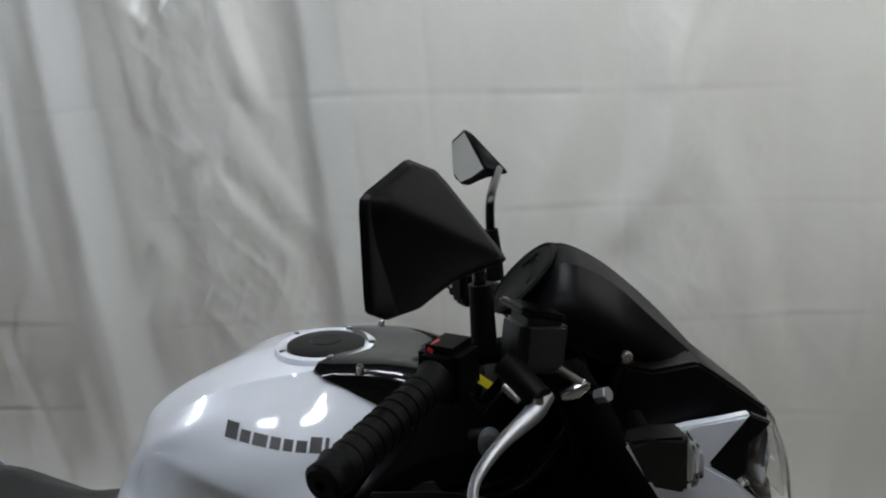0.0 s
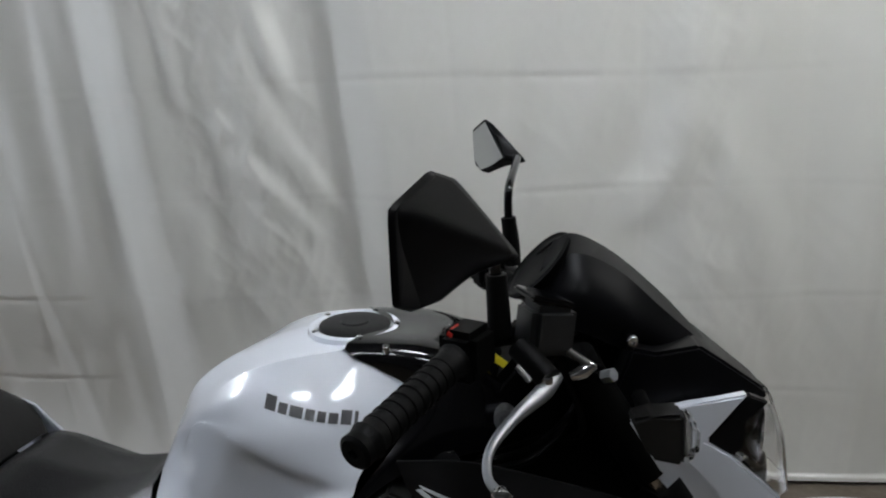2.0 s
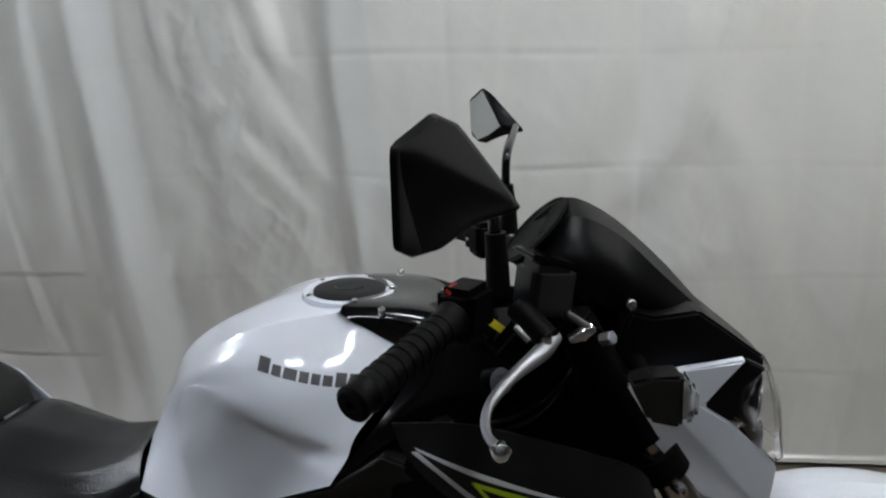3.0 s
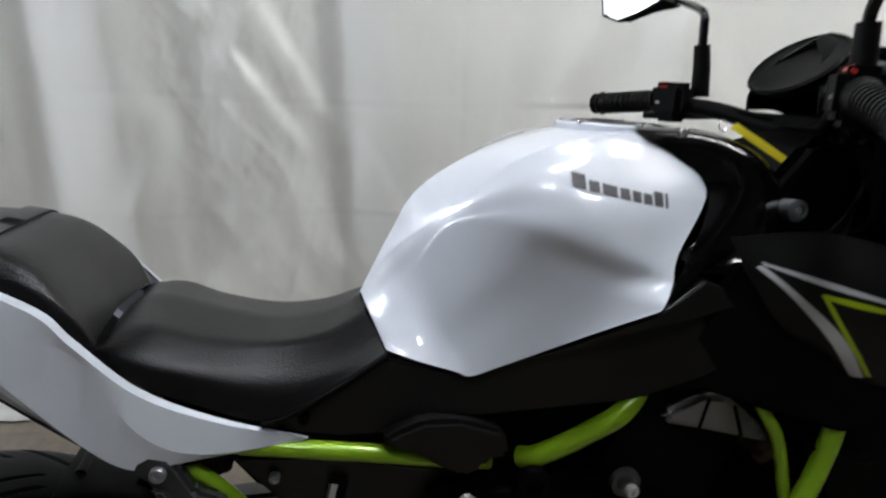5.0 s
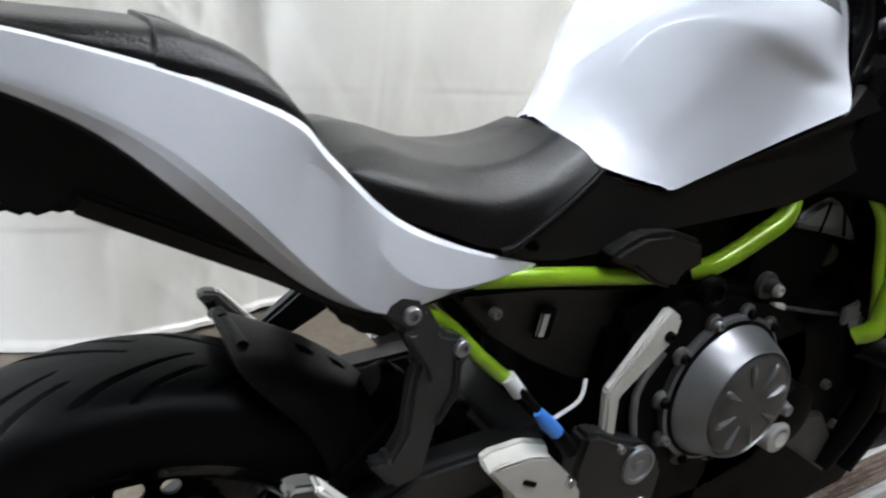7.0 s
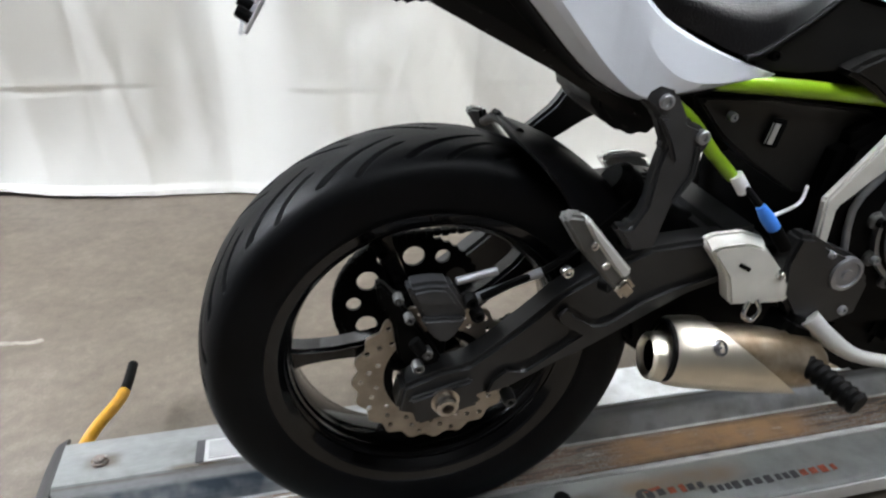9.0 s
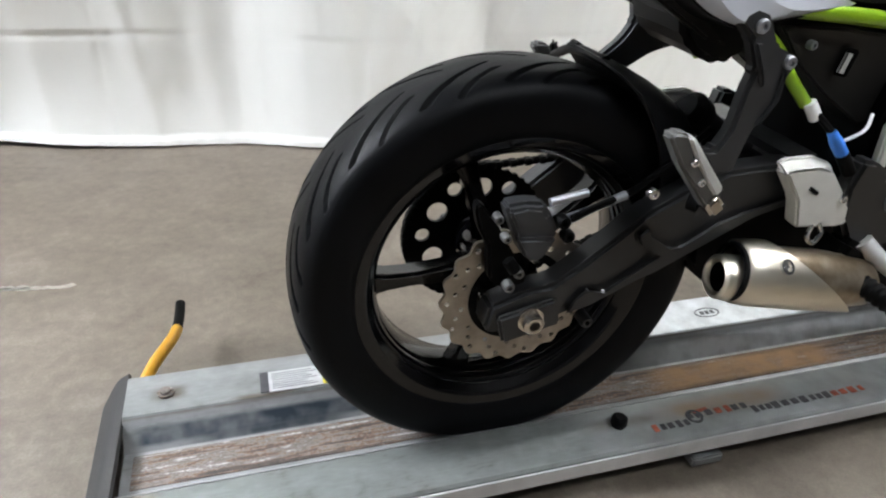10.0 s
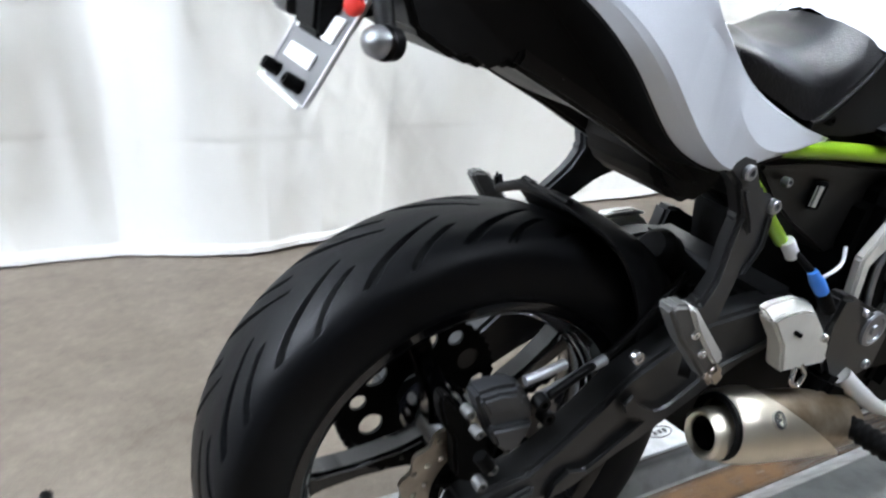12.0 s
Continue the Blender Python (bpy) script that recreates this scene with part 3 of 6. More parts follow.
for k in range(26):
    w = random.uniform(0.012, 0.02)
    m = FADED if k in (0, 8, 9, 22, 23, 24, 25) else DECALG
    part("print_bar", block((x, -0.145 + (0.012 if 4 < k < 12 else 0), 0.0826), (w * 0.7, 0.012 if k % 3 else 0.015, 0.001), (0, 0, 4), bevel=0.0002), m, dolly)
    x += w + 0.001

OVX, OVY = 0.538, 0.118
part("emblem_ring", lathe([(0, 0.010), (0.001, 0.0105), (0.001, 0.0145), (0, 0.015)], (0.335, -0.136, 0.0822), (0, 0, 1), 28, False), DECALG, dolly, "faded round printed emblem")
part("emblem_bar", block((0.352, -0.126, 0.0826), (0.03, 0.006, 0.001), (0, 0, 8), 0.0002), FADED, dolly)
for k in range(3):
    part("oval_bar", block((OVX - 0.012 + 0.012 * k, OVY, 0.0828), (0.008, 0.010, 0.001), bevel=0.0002), DECALG, dolly)
ov = lathe([(0, 0.026), (0.001, 0.0265), (0.001, 0.0285), (0, 0.029)], (0, 0, 0), (0, 0, 1), 32, False)
ov.transform(Matrix.Translation((OVX, OVY, 0.0822)) @ Matrix.Diagonal((1, 0.5, 1, 1)))
part("oval_mark", ov, DECALG, dolly, "small printed oval mark")

# ---- the motorcycle ----
bike = thing("motorcycle", (0.7, 0, 0.038), "white and black motorcycle with lime green frame on a dolly", "motorcycle")

# tank
T0 = [(0.441, 0, 0.868), (0.463, 0, 0.914), (0.479, 0, 0.946), (0.510, 0, 0.997), (0.584, 0, 1.044), (0.685, 0, 1.075), (0.80, 0, 1.077)]
TR = [(0.443, -0.006, 0.870), (0.466, -0.014, 0.911), (0.487, -0.031, 0.938), (0.535, -0.066, 0.9845), (0.595, -0.083, 1.036), (0.660, -0.090, 1.063), (0.738, -0.079, 1.0735)]
T5 = [(0.466, -0.100, 0.834), (0.498, -0.108, 0.824), (0.540, -0.115, 0.8125), (0.557, -0.119, 0.808), (0.585, -0.126, 0.820), (0.67, -0.150, 0.862), (0.742, -0.176, 0.899)]


def side_line(f, bulge, front):
    """A line along the tank's flank, a share f of the way down at the rear, through the given points ahead."""
    k = 7 - len(front)
    near = (1, 1, 0.8, 0.34) if f < 0.4 else (1, 1, 1, 1)
    return [tuple(Vector(p).lerp(Vector(q), f * n) - Vector((0, b, 0))) for p, q, b, n in zip(TR[:k], T5[:k], bulge, near)] + front


T1 = side_line(0.10, (0.003, 0.004, 0.004, 0.004), [(0.604, -0.113, 1.022), (0.69, -0.113, 1.042), (0.784, -0.085, 1.050)])
T2 = side_line(0.22, (0.002, 0.003, 0.005, 0.007), [(0.612, -0.128, 0.999), (0.712, -0.142, 1.000), (0.828, -0.089, 1.012)])
T3 = side_line(0.34, (0.002, 0.003, 0.006, 0.010), [(0.613, -0.135, 0.977), (0.692, -0.155, 0.958), (0.772, -0.142, 0.950)])
T3B = side_line(0.50, (0.002, 0.003, 0.006, 0.008), [(0.616, -0.130, 0.945), (0.700, -0.149, 0.930), (0.760, -0.160, 0.924)])
T4 = side_line(0.74, (0.001, 0.002, 0.003, 0.002), [(0.612, -0.128, 0.900), (0.700, -0.155, 0.905), (0.748, -0.173, 0.908)])
tb = add(surface([T0, TR], 6, 4), surface([TR, T1, T2, T3, T3B, T4, T5], 6, 6))
bmesh.ops.remove_doubles(tb, verts=tb.verts, dist=2e-5)
tank = part("tank", mirrored(tb), WHITE, bike, "glossy pearl white fuel tank", 16)
part("tank_core", panel([(0.50, 0.85), (0.74, 0.90), (0.86, 0.93), (0.93, 0.98), (0.90, 1.02), (0.80, 1.03), (0.62, 0.99), (0.55, 0.94)], -0.062, 0.124, 0.01), DARK, bike)
tt = tree_of(tank)
for k, (w, tall) in enumerate(((0.014, 1), (0.011, 0), (0.016, 0), (0.011, 0), (0.010, 0), (0.011, 0), (0.012, 1), (0.004, 1))):
    x0 = 0.652 + sum((0.014, 0.011, 0.016, 0.011, 0.010, 0.011, 0.012)[:k]) + 0.0032 * k
    z0 = 1.020 - 0.205 * (x0 - 0.652)
    h = 0.0145 if tall else 0.0105
    part("maker_bar", decal([[(x0, z0), (x0 + w, z0 - 0.205 * w)], [(x0 + 0.001, z0 + h), (x0 + w + 0.001, z0 + h - 0.205 * w)]], tt, n=3), DECALG, tank, "grey plain bar in place of maker's name")
capring = part("filler_ring", lathe([(-0.01, 0.064), (0.002, 0.062), (0.004, 0.057), (0.003, 0.053), (0.001, 0.05), (-0.004, 0.048)], (0.738, 0, 1.0765), (0.02, 0, 1), 40), WHITE, bike, "white rim round the fuel cap")
part("filler_cap", lathe([(-0.006, 0.049), (0.004, 0.048), (0.007, 0.040), (0.007, 0.02), (0.009, 0.018), (0.009, 0.002)], (0.738, 0, 1.0755), (0.02, 0, 1), 32), MATT, capring, "black fuel cap")
for k in range(5):
    a = 2 * math.pi * k / 5
    part("cap_bolt", bolt((0.738 + 0.057 * math.cos(a), 0.057 * math.sin(a), 1.0795), (0, 0, 1), 0.004, 0.003), CHROME, capring)

# black covers ahead of the tank
C0 = [(0.795, 0, 1.078), (0.86, 0, 1.073), (0.92, 0, 1.05), (0.955, 0, 1.02)]
C1 = [(0.742, -0.080, 1.075), (0.83, -0.078, 1.073), (0.90, -0.07, 1.052), (0.94, -0.06, 1.02)]
C2 = [(0.829, -0.091, 1.012), (0.86, -0.098, 1.018), (0.90, -0.092, 1.010), (0.935, -0.08, 0.99)]
C3 = [(0.752, -0.170, 0.908), (0.82, -0.135, 0.94), (0.88, -0.115, 0.95), (0.925, -0.095, 0.95)]
part("tank_cover", mirrored(surface([C0, C1, C2, C3], 5, 5)), GLOSS, bike, "glossy black cover ahead of the tank")
# Gloss facet added, tilted to return a lamp glint off the cover.
RN, RT = Vector((-0.19, -0.76, 0.62)).normalized(), Vector((0.97, -0.25, 0.0)).normalized()
RV = RN.cross(RT).normalized()
for s in (0, 1):
    rails = []
    for w in (-0.020, -0.010, 0.0, 0.010, 0.020):
        half = 0.055 - 1.1 * abs(w)
        rails.append([Vector((0.844, -0.128, 0.944)) + RT * (k * half) + RV * w - RN * ((k * half) ** 2 / 0.60 + 6.0 * w * w) for k in (-1, -0.5, 0, 0.5, 1)])
    bm = surface(rails, 4, 4, 0.004)
    part("cover_glint_facet", flip(bm) if s else bm, GLOSS, bike, "glossy black facet added to catch a lamp glint")
for s in (-1, 1):
    part("cover_bolt", bolt((0.795, s * 0.083, 1.076), (0, s * 0.3, 1), 0.005), CHROME, bike)

# side wedge panels under the tank
W = [(0.349, 0.763), (0.40, 0.795), (0.458, 0.826), (0.553, 0.805), (0.65, 0.846), (0.742, 0.893), (0.80, 0.925), (0.86, 0.90), (0.892, 0.853), (0.82, 0.815), (0.738, 0.786), (0.64, 0.775), (0.56, 0.765), (0.51, 0.748), (0.42, 0.742), (0.36, 0.748)]
WY = [-0.112, -0.108, -0.104, -0.108, -0.136, -0.172, -0.155, -0.155, -0.16, -0.155, -0.15, -0.14, -0.13, -0.125, -0.118, -0.114]
for s in (0, 1):
    bm = panel(W, WY, 0.035, 0.003)
    wp = part("side_panel", flip(bm) if s else bm, PANELP, bike, "matt black side panel under the tank")
    part("panel_bolt", bolt((0.378, -0.117 if not s else 0.117, 0.764), (0, -1 if not s else 1, 0), 0.006), DARK, wp)

# seats
S0 = [(0.442, 0, 0.866), (0.41, 0, 0.848), (0.35, 0, 0.839), (0.29, 0, 0.850), (0.23, 0, 0.867), (0.195, 0, 0.866), (0.17, 0, 0.845)]
S1 = [(0.446, -0.050, 0.860), (0.400, -0.064, 0.841), (0.340, -0.074, 0.834), (0.275, -0.081, 0.844), (0.226, -0.085, 0.860), (0.191, -0.085, 0.857), (0.172, -0.085, 0.842)]
S2 = [(0.457, -0.082, 0.848), (0.41, -0.098, 0.822), (0.35, -0.110, 0.806), (0.280, -0.120, 0.822), (0.222, -0.124, 0.840), (0.188, -0.113, 0.851), (0.168, -0.102, 0.842)]
S3 = [(0.466, -0.100, 0.830), (0.41, -0.112, 0.800), (0.344, -0.122, 0.767), (0.271, -0.127, 0.791), (0.208, -0.127, 0.820), (0.177, -0.115, 0.846), (0.162, -0.107, 0.842)]
sb = add(surface([S0, S1], 6, 6), surface([S1, S2, S3], 6, 5))
bmesh.ops.remove_doubles(sb, verts=sb.verts, dist=2e-5)
part("rider_seat", mirrored(sb), VINYL, bike, "black grained vinyl rider seat", 60)
for s in (-1, 1):
    part("seat_edge", tube([(0.468, s * 0.103, 0.829), (0.42, s * 0.114, 0.801), (0.36, s * 0.123, 0.770), (0.335, s * 0.125, 0.764)], 0.0042, 10), GRIP, bike, "black seat edge trim")
P0 = [(0.167, 0, 0.855), (0.152, 0, 0.890), (0.124, 0, 0.926), (0.09, 0, 0.945), (0.04, 0, 0.955), (-0.03, 0, 0.960), (-0.125, 0, 0.966)]
P1 = [(0.172, -0.085, 0.852), (0.157, -0.088, 0.886), (0.130, -0.090, 0.921), (0.097, -0.090, 0.942), (0.045, -0.087, 0.952), (-0.03, -0.078, 0.957), (-0.125, -0.055, 0.965)]
P2 = [(0.176, -0.109, 0.850), (0.161, -0.114, 0.880), (0.137, -0.116, 0.906), (0.100, -0.113, 0.925), (0.045, -0.109, 0.938), (-0.03, -0.100, 0.950), (-0.125, -0.072, 0.962)]
P3 = [(0.173, -0.112, 0.848), (0.149, -0.117, 0.872), (0.126, -0.118, 0.893), (0.09, -0.115, 0.912), (0.04, -0.110, 0.927), (-0.03, -0.100, 0.942), (-0.125, -0.071, 0.955)]
pb = add(surface([P0, P1, P2], 6, 6), surface([P2, P3], 6, 3))
bmesh.ops.remove_doubles(pb, verts=pb.verts, dist=2e-5)
pil = part("pillion_seat", mirrored(pb), VINYL, bike, "black grained vinyl pillion seat", 80)
part("strap", mirrored(surface([[(0.074, 0, 0.9525), (0.062, 0, 0.9555), (0.050, 0, 0.9575)], [(0.074, -0.089, 0.9505), (0.062, -0.089, 0.9535), (0.050, -0.088, 0.9555)], [(0.074, -0.1145, 0.9335), (0.062, -0.114, 0.9365), (0.050, -0.113, 0.939)], [(0.070, -0.117, 0.916), (0.058, -0.116, 0.919), (0.046, -0.114, 0.923)]], 3, 5, 0.004)), VINYL, pil, "black strap across the pillion seat")

# tail
A0 = [(0.383, -0.116, 0.744), (0.30, -0.126, 0.773), (0.222, -0.131, 0.812), (0.165, -0.132, 0.867), (0.136, -0.130, 0.897), (0.06, -0.114, 0.926), (-0.03, -0.104, 0.949), (-0.13, -0.075, 0.967), (-0.19, -0.045, 0.985)]
A3 = [(0.376, -0.118, 0.741), (0.268, -0.126, 0.727), (0.214, -0.127, 0.722), (0.151, -0.118, 0.753), (0.065, -0.134, 0.836), (0.010, -0.122, 0.885), (-0.05, -0.106, 0.915), (-0.135, -0.075, 0.942), (-0.185, -0.048, 0.966)]
A2 = [(0.378, -0.121, 0.742), (0.275, -0.136, 0.736), (0.214, -0.142, 0.729), (0.164, -0.142, 0.761), (0.090, -0.144, 0.841), (0.032, -0.130, 0.889), (-0.040, -0.113, 0.921), (-0.134, -0.082, 0.946), (-0.186, -0.052, 0.969)]
A1 = [tuple(Vector(p).lerp(Vector(q), 0.07) - Vector((0, 0.005, 0))) for p, q in zip(A0, A2)]
MIDF = (0.55, 0.86, 0.50, 0.16, 0.45, 0.86, 0.86, 0.86, 0.86)
MIDY = (0.001, 0.004, 0.006, 0.003, 0.002, 0.001, 0.001, 0.0, 0.0)
AM = [tuple(Vector(p).lerp(Vector(q), f) - Vector((0, d, 0))) for p, q, f, d in zip(A0, A2, MIDF, MIDY)]
A2B = [tuple(Vector(p).lerp(Vector(q), 0.35) - Vector((0, 0.0015, 0))) for p, q in zip(A2, A3)]
for s in (0, 1):
    bm = surface([A0, A1, AM, A2, A2B, A3], 6, 1, 0.003)
    part("tail_panel", flip(bm) if s else bm, WHITE, bike, "glossy pearl white tail panel", 9)
U = [(0.21, 0.735), (0.157, 0.757), (0.085, 0.770), (0.0, 0.813), (-0.020, 0.821), (-0.041, 0.815), (-0.058, 0.825), (-0.069, 0.824), (-0.108, 0.847), (-0.125, 0.895), (-0.135, 0.945), (-0.10, 0.962), (0.0, 0.925), (0.10, 0.855), (0.18, 0.79)]
part("under_tail", panel(U, -0.072, 0.144, 0.006), MATT, bike, "matt black tail underside")
UR = [(-0.015, 0.82), (-0.006, 0.836), (0.043, 0.811), (0.119, 0.77), (0.198, 0.728), (0.254, 0.683), (0.217, 0.693), (0.125, 0.747), (0.048, 0.787)]
for s in (0, 1):
    bm = panel(UR, -0.078, 0.02, 0.004)
    part("tail_rail", flip(bm) if s else bm, PANELP, bike, "charcoal rail under the tail")
for s in (0, 1):
    bm = surface([A3, [(x, y * 0.5, z - 0.006) for x, y, z in A3]], 6, 1, 0.003)
    part("tail_liner", flip(bm) if s else bm, MATT, bike)

# wheels
def wheel(cx, cz, width, tyre_r, grooves, spoke0, name, label):
    w = part(name, lathe([(-width * 0.42, 0.212), (-width * 0.44, 0.226), (-width * 0.41, 0.229), (-width * 0.40, 0.222), (-width * 0.34, 0.212), (-width * 0.2, 0.196), (0, 0.193), (width * 0.2, 0.196), (width * 0.34, 0.212), (width * 0.40, 0.222), (width * 0.41, 0.229), (width * 0.44, 0.226), (width * 0.42, 0.212), (width * 0.36, 0.205), (width * 0.2, 0.188), (0, 0.186), (-width * 0.16, 0.187), (-width * 0.19, 0.1905), (-width * 0.22, 0.190), (-width * 0.27, 0.1945), (-width * 0.29, 0.1985), (-width * 0.32, 0.198), (-width * 0.36, 0.2035), (-width * 0.385, 0.207), (-width * 0.395, 0.2055), (-width * 0.41, 0.2075), (-width * 0.42, 0.212)], (cx, 0, cz), (0, 1, 0), 96, False), GLOSS, bike, label)
    prof = [(0.0, 1.0), (0.10, 0.999), (0.2, 0.994), (0.3, 0.985), (0.39, 0.967), (0.45, 0.943), (0.485, 0.912), (0.50, 0.87), (0.497, 0.82), (0.48, 0.77), (0.45, 0.735), (0.425, 0.725)]
    half = catmull([(a * width, r * tyre_r, 0) for a, r in prof], 10 if grooves else 2)
    line = [(-p.x, p.y) for p in reversed(half)] + [(p.x, p.y) for p in half[1:]]
    seg = 960 if grooves else 128
    rows = []
    for k in range(seg):
        a = 2 * math.pi * k / seg
        row = []
        for y, r in line:
            cut = 0.0
            if grooves and r > tyre_r * 0.93:
                f = abs(y) / (width * 0.5)
                for side in (0, 1):
                    if (y < 0) == (side == 0):
                        q = (a * 17 / (2 * math.pi) + 0.5 * side - 1.75 * f + 0.55 * f * f) % 1.0
                        ends = max(0.0, min(1.0, (f - 0.06) / 0.05, (0.78 - f) / 0.05))
                        wide = 0.030 + 0.045 * min(1.0, max(0.0, (f - 0.10) / 0.35))
                        cut = max(cut, 0.0060 * ends * min(1.0, 2.2 * max(0.0, 1 - (abs(q - 0.5) / wide) ** 2)))
                        ends = max(0.0, min(1.0, (f - 0.34) / 0.04, (0.86 - f) / 0.04))
                        cut = max(cut, 0.0045 * ends * min(1.0, 2.2 * max(0.0, 1 - (abs((q + 0.48) % 1.0 - 0.5) / 0.050) ** 2)))
            rr = r - cut
            row.append((cx + rr * math.cos(a), y, cz + rr * math.sin(a)))
        rows.append(row)
    rows.append(rows[0])
    bm = grid(rows)
    bmesh.ops.remove_doubles(bm, verts=bm.verts, dist=1e-5)
    part("tyre", bm, RUBBER, w, "black worn sport tyre with curved grooves", 30)
    part("hub", lathe([(-0.06, 0.028), (-0.06, 0.045), (-0.03, 0.05), (0.03, 0.05), (0.06, 0.045), (0.06, 0.028)], (cx, 0, cz), (0, 1, 0), 32), GLOSS, w)
    for k in range(5):
        a = radians(spoke0 + 72 * k)
        c, s = math.cos(a), math.sin(a)
        line = [(0.035, 0.026), (0.075, 0.015), (0.13, 0.0115), (0.175, 0.014), (0.199, 0.024)]
        pts = [(r, h) for r, h in line] + [(r, -h) for r, h in reversed(line)]
        bm = panel([(cx + r * c - h * s, cz + r * s + h * c) for r, h in pts], -0.020, 0.034, 0.005)
        part("spoke", bm, GLOSS, w)
    return w


AX = Vector((0, 0, 0.35))
rear = wheel(0, 0.35, 0.152, 0.307, True, 182, "rear_wheel", "glossy black cast rear wheel")
outer = [((0.110 + 0.0035 * math.cos(20 * a)) * math.cos(a), 0.35 + (0.110 + 0.0035 * math.cos(20 * a)) * math.sin(a)) for a in (2 * math.pi * k / 200 for k in range(200))]
holes = [ring(0, 0.35, 0.072, 40)]
for k in range(14):
    for j, r in enumerate((0.102, 0.092, 0.082)):
        a = 2 * math.pi * (k + 0.16 * j + (0.5 if j == 1 else 0)) / 14
        holes.append(ring(r * math.cos(a), 0.35 + r * math.sin(a), 0.0040, 8))
part("brake_disc", pierced(outer, holes, -0.092, 0.005), DISC, rear, "wavy drilled steel brake disc")
part("carrier_ring", lathe([(0, 0.060), (0, 0.0718), (0.004, 0.0718), (0.004, 0.060)], (0, -0.0925, 0.35), (0, 1, 0), 48, False), DARK, rear)
for k in range(5):
    a = 2 * math.pi * (k + 0.2) / 5
    part("disc_carrier", tube([(0.03 * math.cos(a), -0.085, 0.35 + 0.03 * math.sin(a)), (0.07 * math.cos(a), -0.088, 0.35 + 0.07 * math.sin(a))], 0.010, 8), DARK, rear)
outer = [((0.112 + 0.004 * (k % 2)) * math.cos(2 * math.pi * k / 92), 0.35 + (0.112 + 0.004 * (k % 2)) * math.sin(2 * math.pi * k / 92)) for k in range(92)]
holes = [ring(0.0, 0.35, 0.035, 24)]
for k in range(6):
    a = 2 * math.pi * (k + 0.45) / 6
    holes.append(ring(0.080 * math.cos(a), 0.35 + 0.080 * math.sin(a), 0.017, 20))
    holes.append(ring(0.090 * math.cos(a + 0.52), 0.35 + 0.090 * math.sin(a + 0.52), 0.0118, 16))
part("sprocket", pierced(outer, holes, 0.088, 0.006), DARK, rear, "black drilled rear sprocket")
CH = [(0.118 * math.cos(a), 0.091, 0.35 + 0.118 * math.sin(a)) for a in np.linspace(radians(80), radians(280), 60)]
CH = [(0.43, 0.091, 0.485)] + CH + [(0.43, 0.091, 0.40)]
chain = bmesh.new()
total = 0
for p, q in zip(CH, CH[1:]):
    p, q = Vector(p), Vector(q)
    n = max(1, round((q - p).length / 0.0125))
    for k in range(n):
        c = p.lerp(q, (k + 0.5) / n)
        ang = math.degrees(math.atan2(q.z - p.z, q.x - p.x))
        total += 1
        add(chain, block(c, (0.013, 0.016 if total % 2 else 0.010, 0.011), (0, -ang, 0), 0.002))
part("chain", chain, DARK, bike, "black drive chain")
front = wheel(1.41, 0.46, 0.120, 0.300, False, 20, "front_wheel", "glossy black cast front wheel")
for s in (-1, 1):
    # Darker alloy than the rear disc: the shade at the front is painted in.
    part("brake_disc", lathe([(0, 0.085), (0, 0.15), (0.005, 0.15), (0.005, 0.085)], (1.41, s * 0.062 - 0.0025, 0.46), (0, 1, 0), 64, False), ALLOYD, front, "front brake disc painted dark for its shade")

# swingarm
ARMO = [(-0.062, 0.327), (-0.054, 0.366), (-0.006, 0.384), (0.03, 0.387), (0.068, 0.413), (0.118, 0.453), (0.150, 0.482), (0.209, 0.512), (0.264, 0.535), (0.36, 0.54), (0.42, 0.53), (0.43, 0.47), (0.379, 0.477), (0.321, 0.461), (0.243, 0.42), (0.181, 0.388), (0.153, 0.378), (0.089, 0.346), (0.03, 0.329), (-0.04, 0.317)]
for s in (0, 1):
    bm = panel(ARMO, -0.132, 0.042, 0.006)
    arm = part("swingarm_side", flip(bm) if s else bm, ARM, bike, "dark grey swingarm")
    d = 1 if s else -1
    q = panel([(0.06, 0.368), (0.080, 0.383), (0.105, 0.377), (0.173, 0.421), (0.146, 0.439), (0.138, 0.456), (0.155, 0.472), (0.166, 0.456), (0.195, 0.436), (0.211, 0.436), (0.260, 0.466), (0.295, 0.478), (0.40, 0.505), (0.41, 0.482), (0.379, 0.481), (0.321, 0.465), (0.243, 0.424), (0.181, 0.392), (0.153, 0.382), (0.089, 0.35), (0.05, 0.340)], -0.1405, 0.010, 0.0055)
    part("rib", flip(q) if s else q, ARM, arm)
    part("axle_plate", block((0.000, d * 0.136, 0.34), (0.085, 0.012, 0.045), (0, -14, 0), 0.004), ARM, arm)
    part("axle_nut", lathe([(0, 0.019), (0.004, 0.019), (0.004, 0.0145), (0.016, 0.0145), (0.018, 0.012), (0.018, 0.008), (0.008, 0.008)], (0, d * 0.14, 0.345), (0, d, 0), 18), FORKGOLD, arm, "bright axle nut")
    part("arm_bolt", bolt((0.149, d * 0.136, 0.517), (0, d, 0), 0.008), CHROME, arm)
    part("adjuster", bolt((0.093, d * 0.115, 0.318), (0, d, 0), 0.009, 0.02), ARM, arm)
part("swingarm_bridge", block((0.40, 0, 0.50), (0.07, 0.24, 0.08), bevel=0.012), ARM, bike)

# rear caliper
cal = part("rear_caliper", panel([(-0.046, 0.512), (-0.020, 0.515), (0.006, 0.511), (0.018, 0.494), (0.032, 0.466), (0.022, 0.455), (0.012, 0.433), (-0.002, 0.426), (-0.018, 0.440), (-0.031, 0.472), (-0.043, 0.497)], -0.127, 0.028, 0.005), CALG, bike, "grey rear brake caliper")
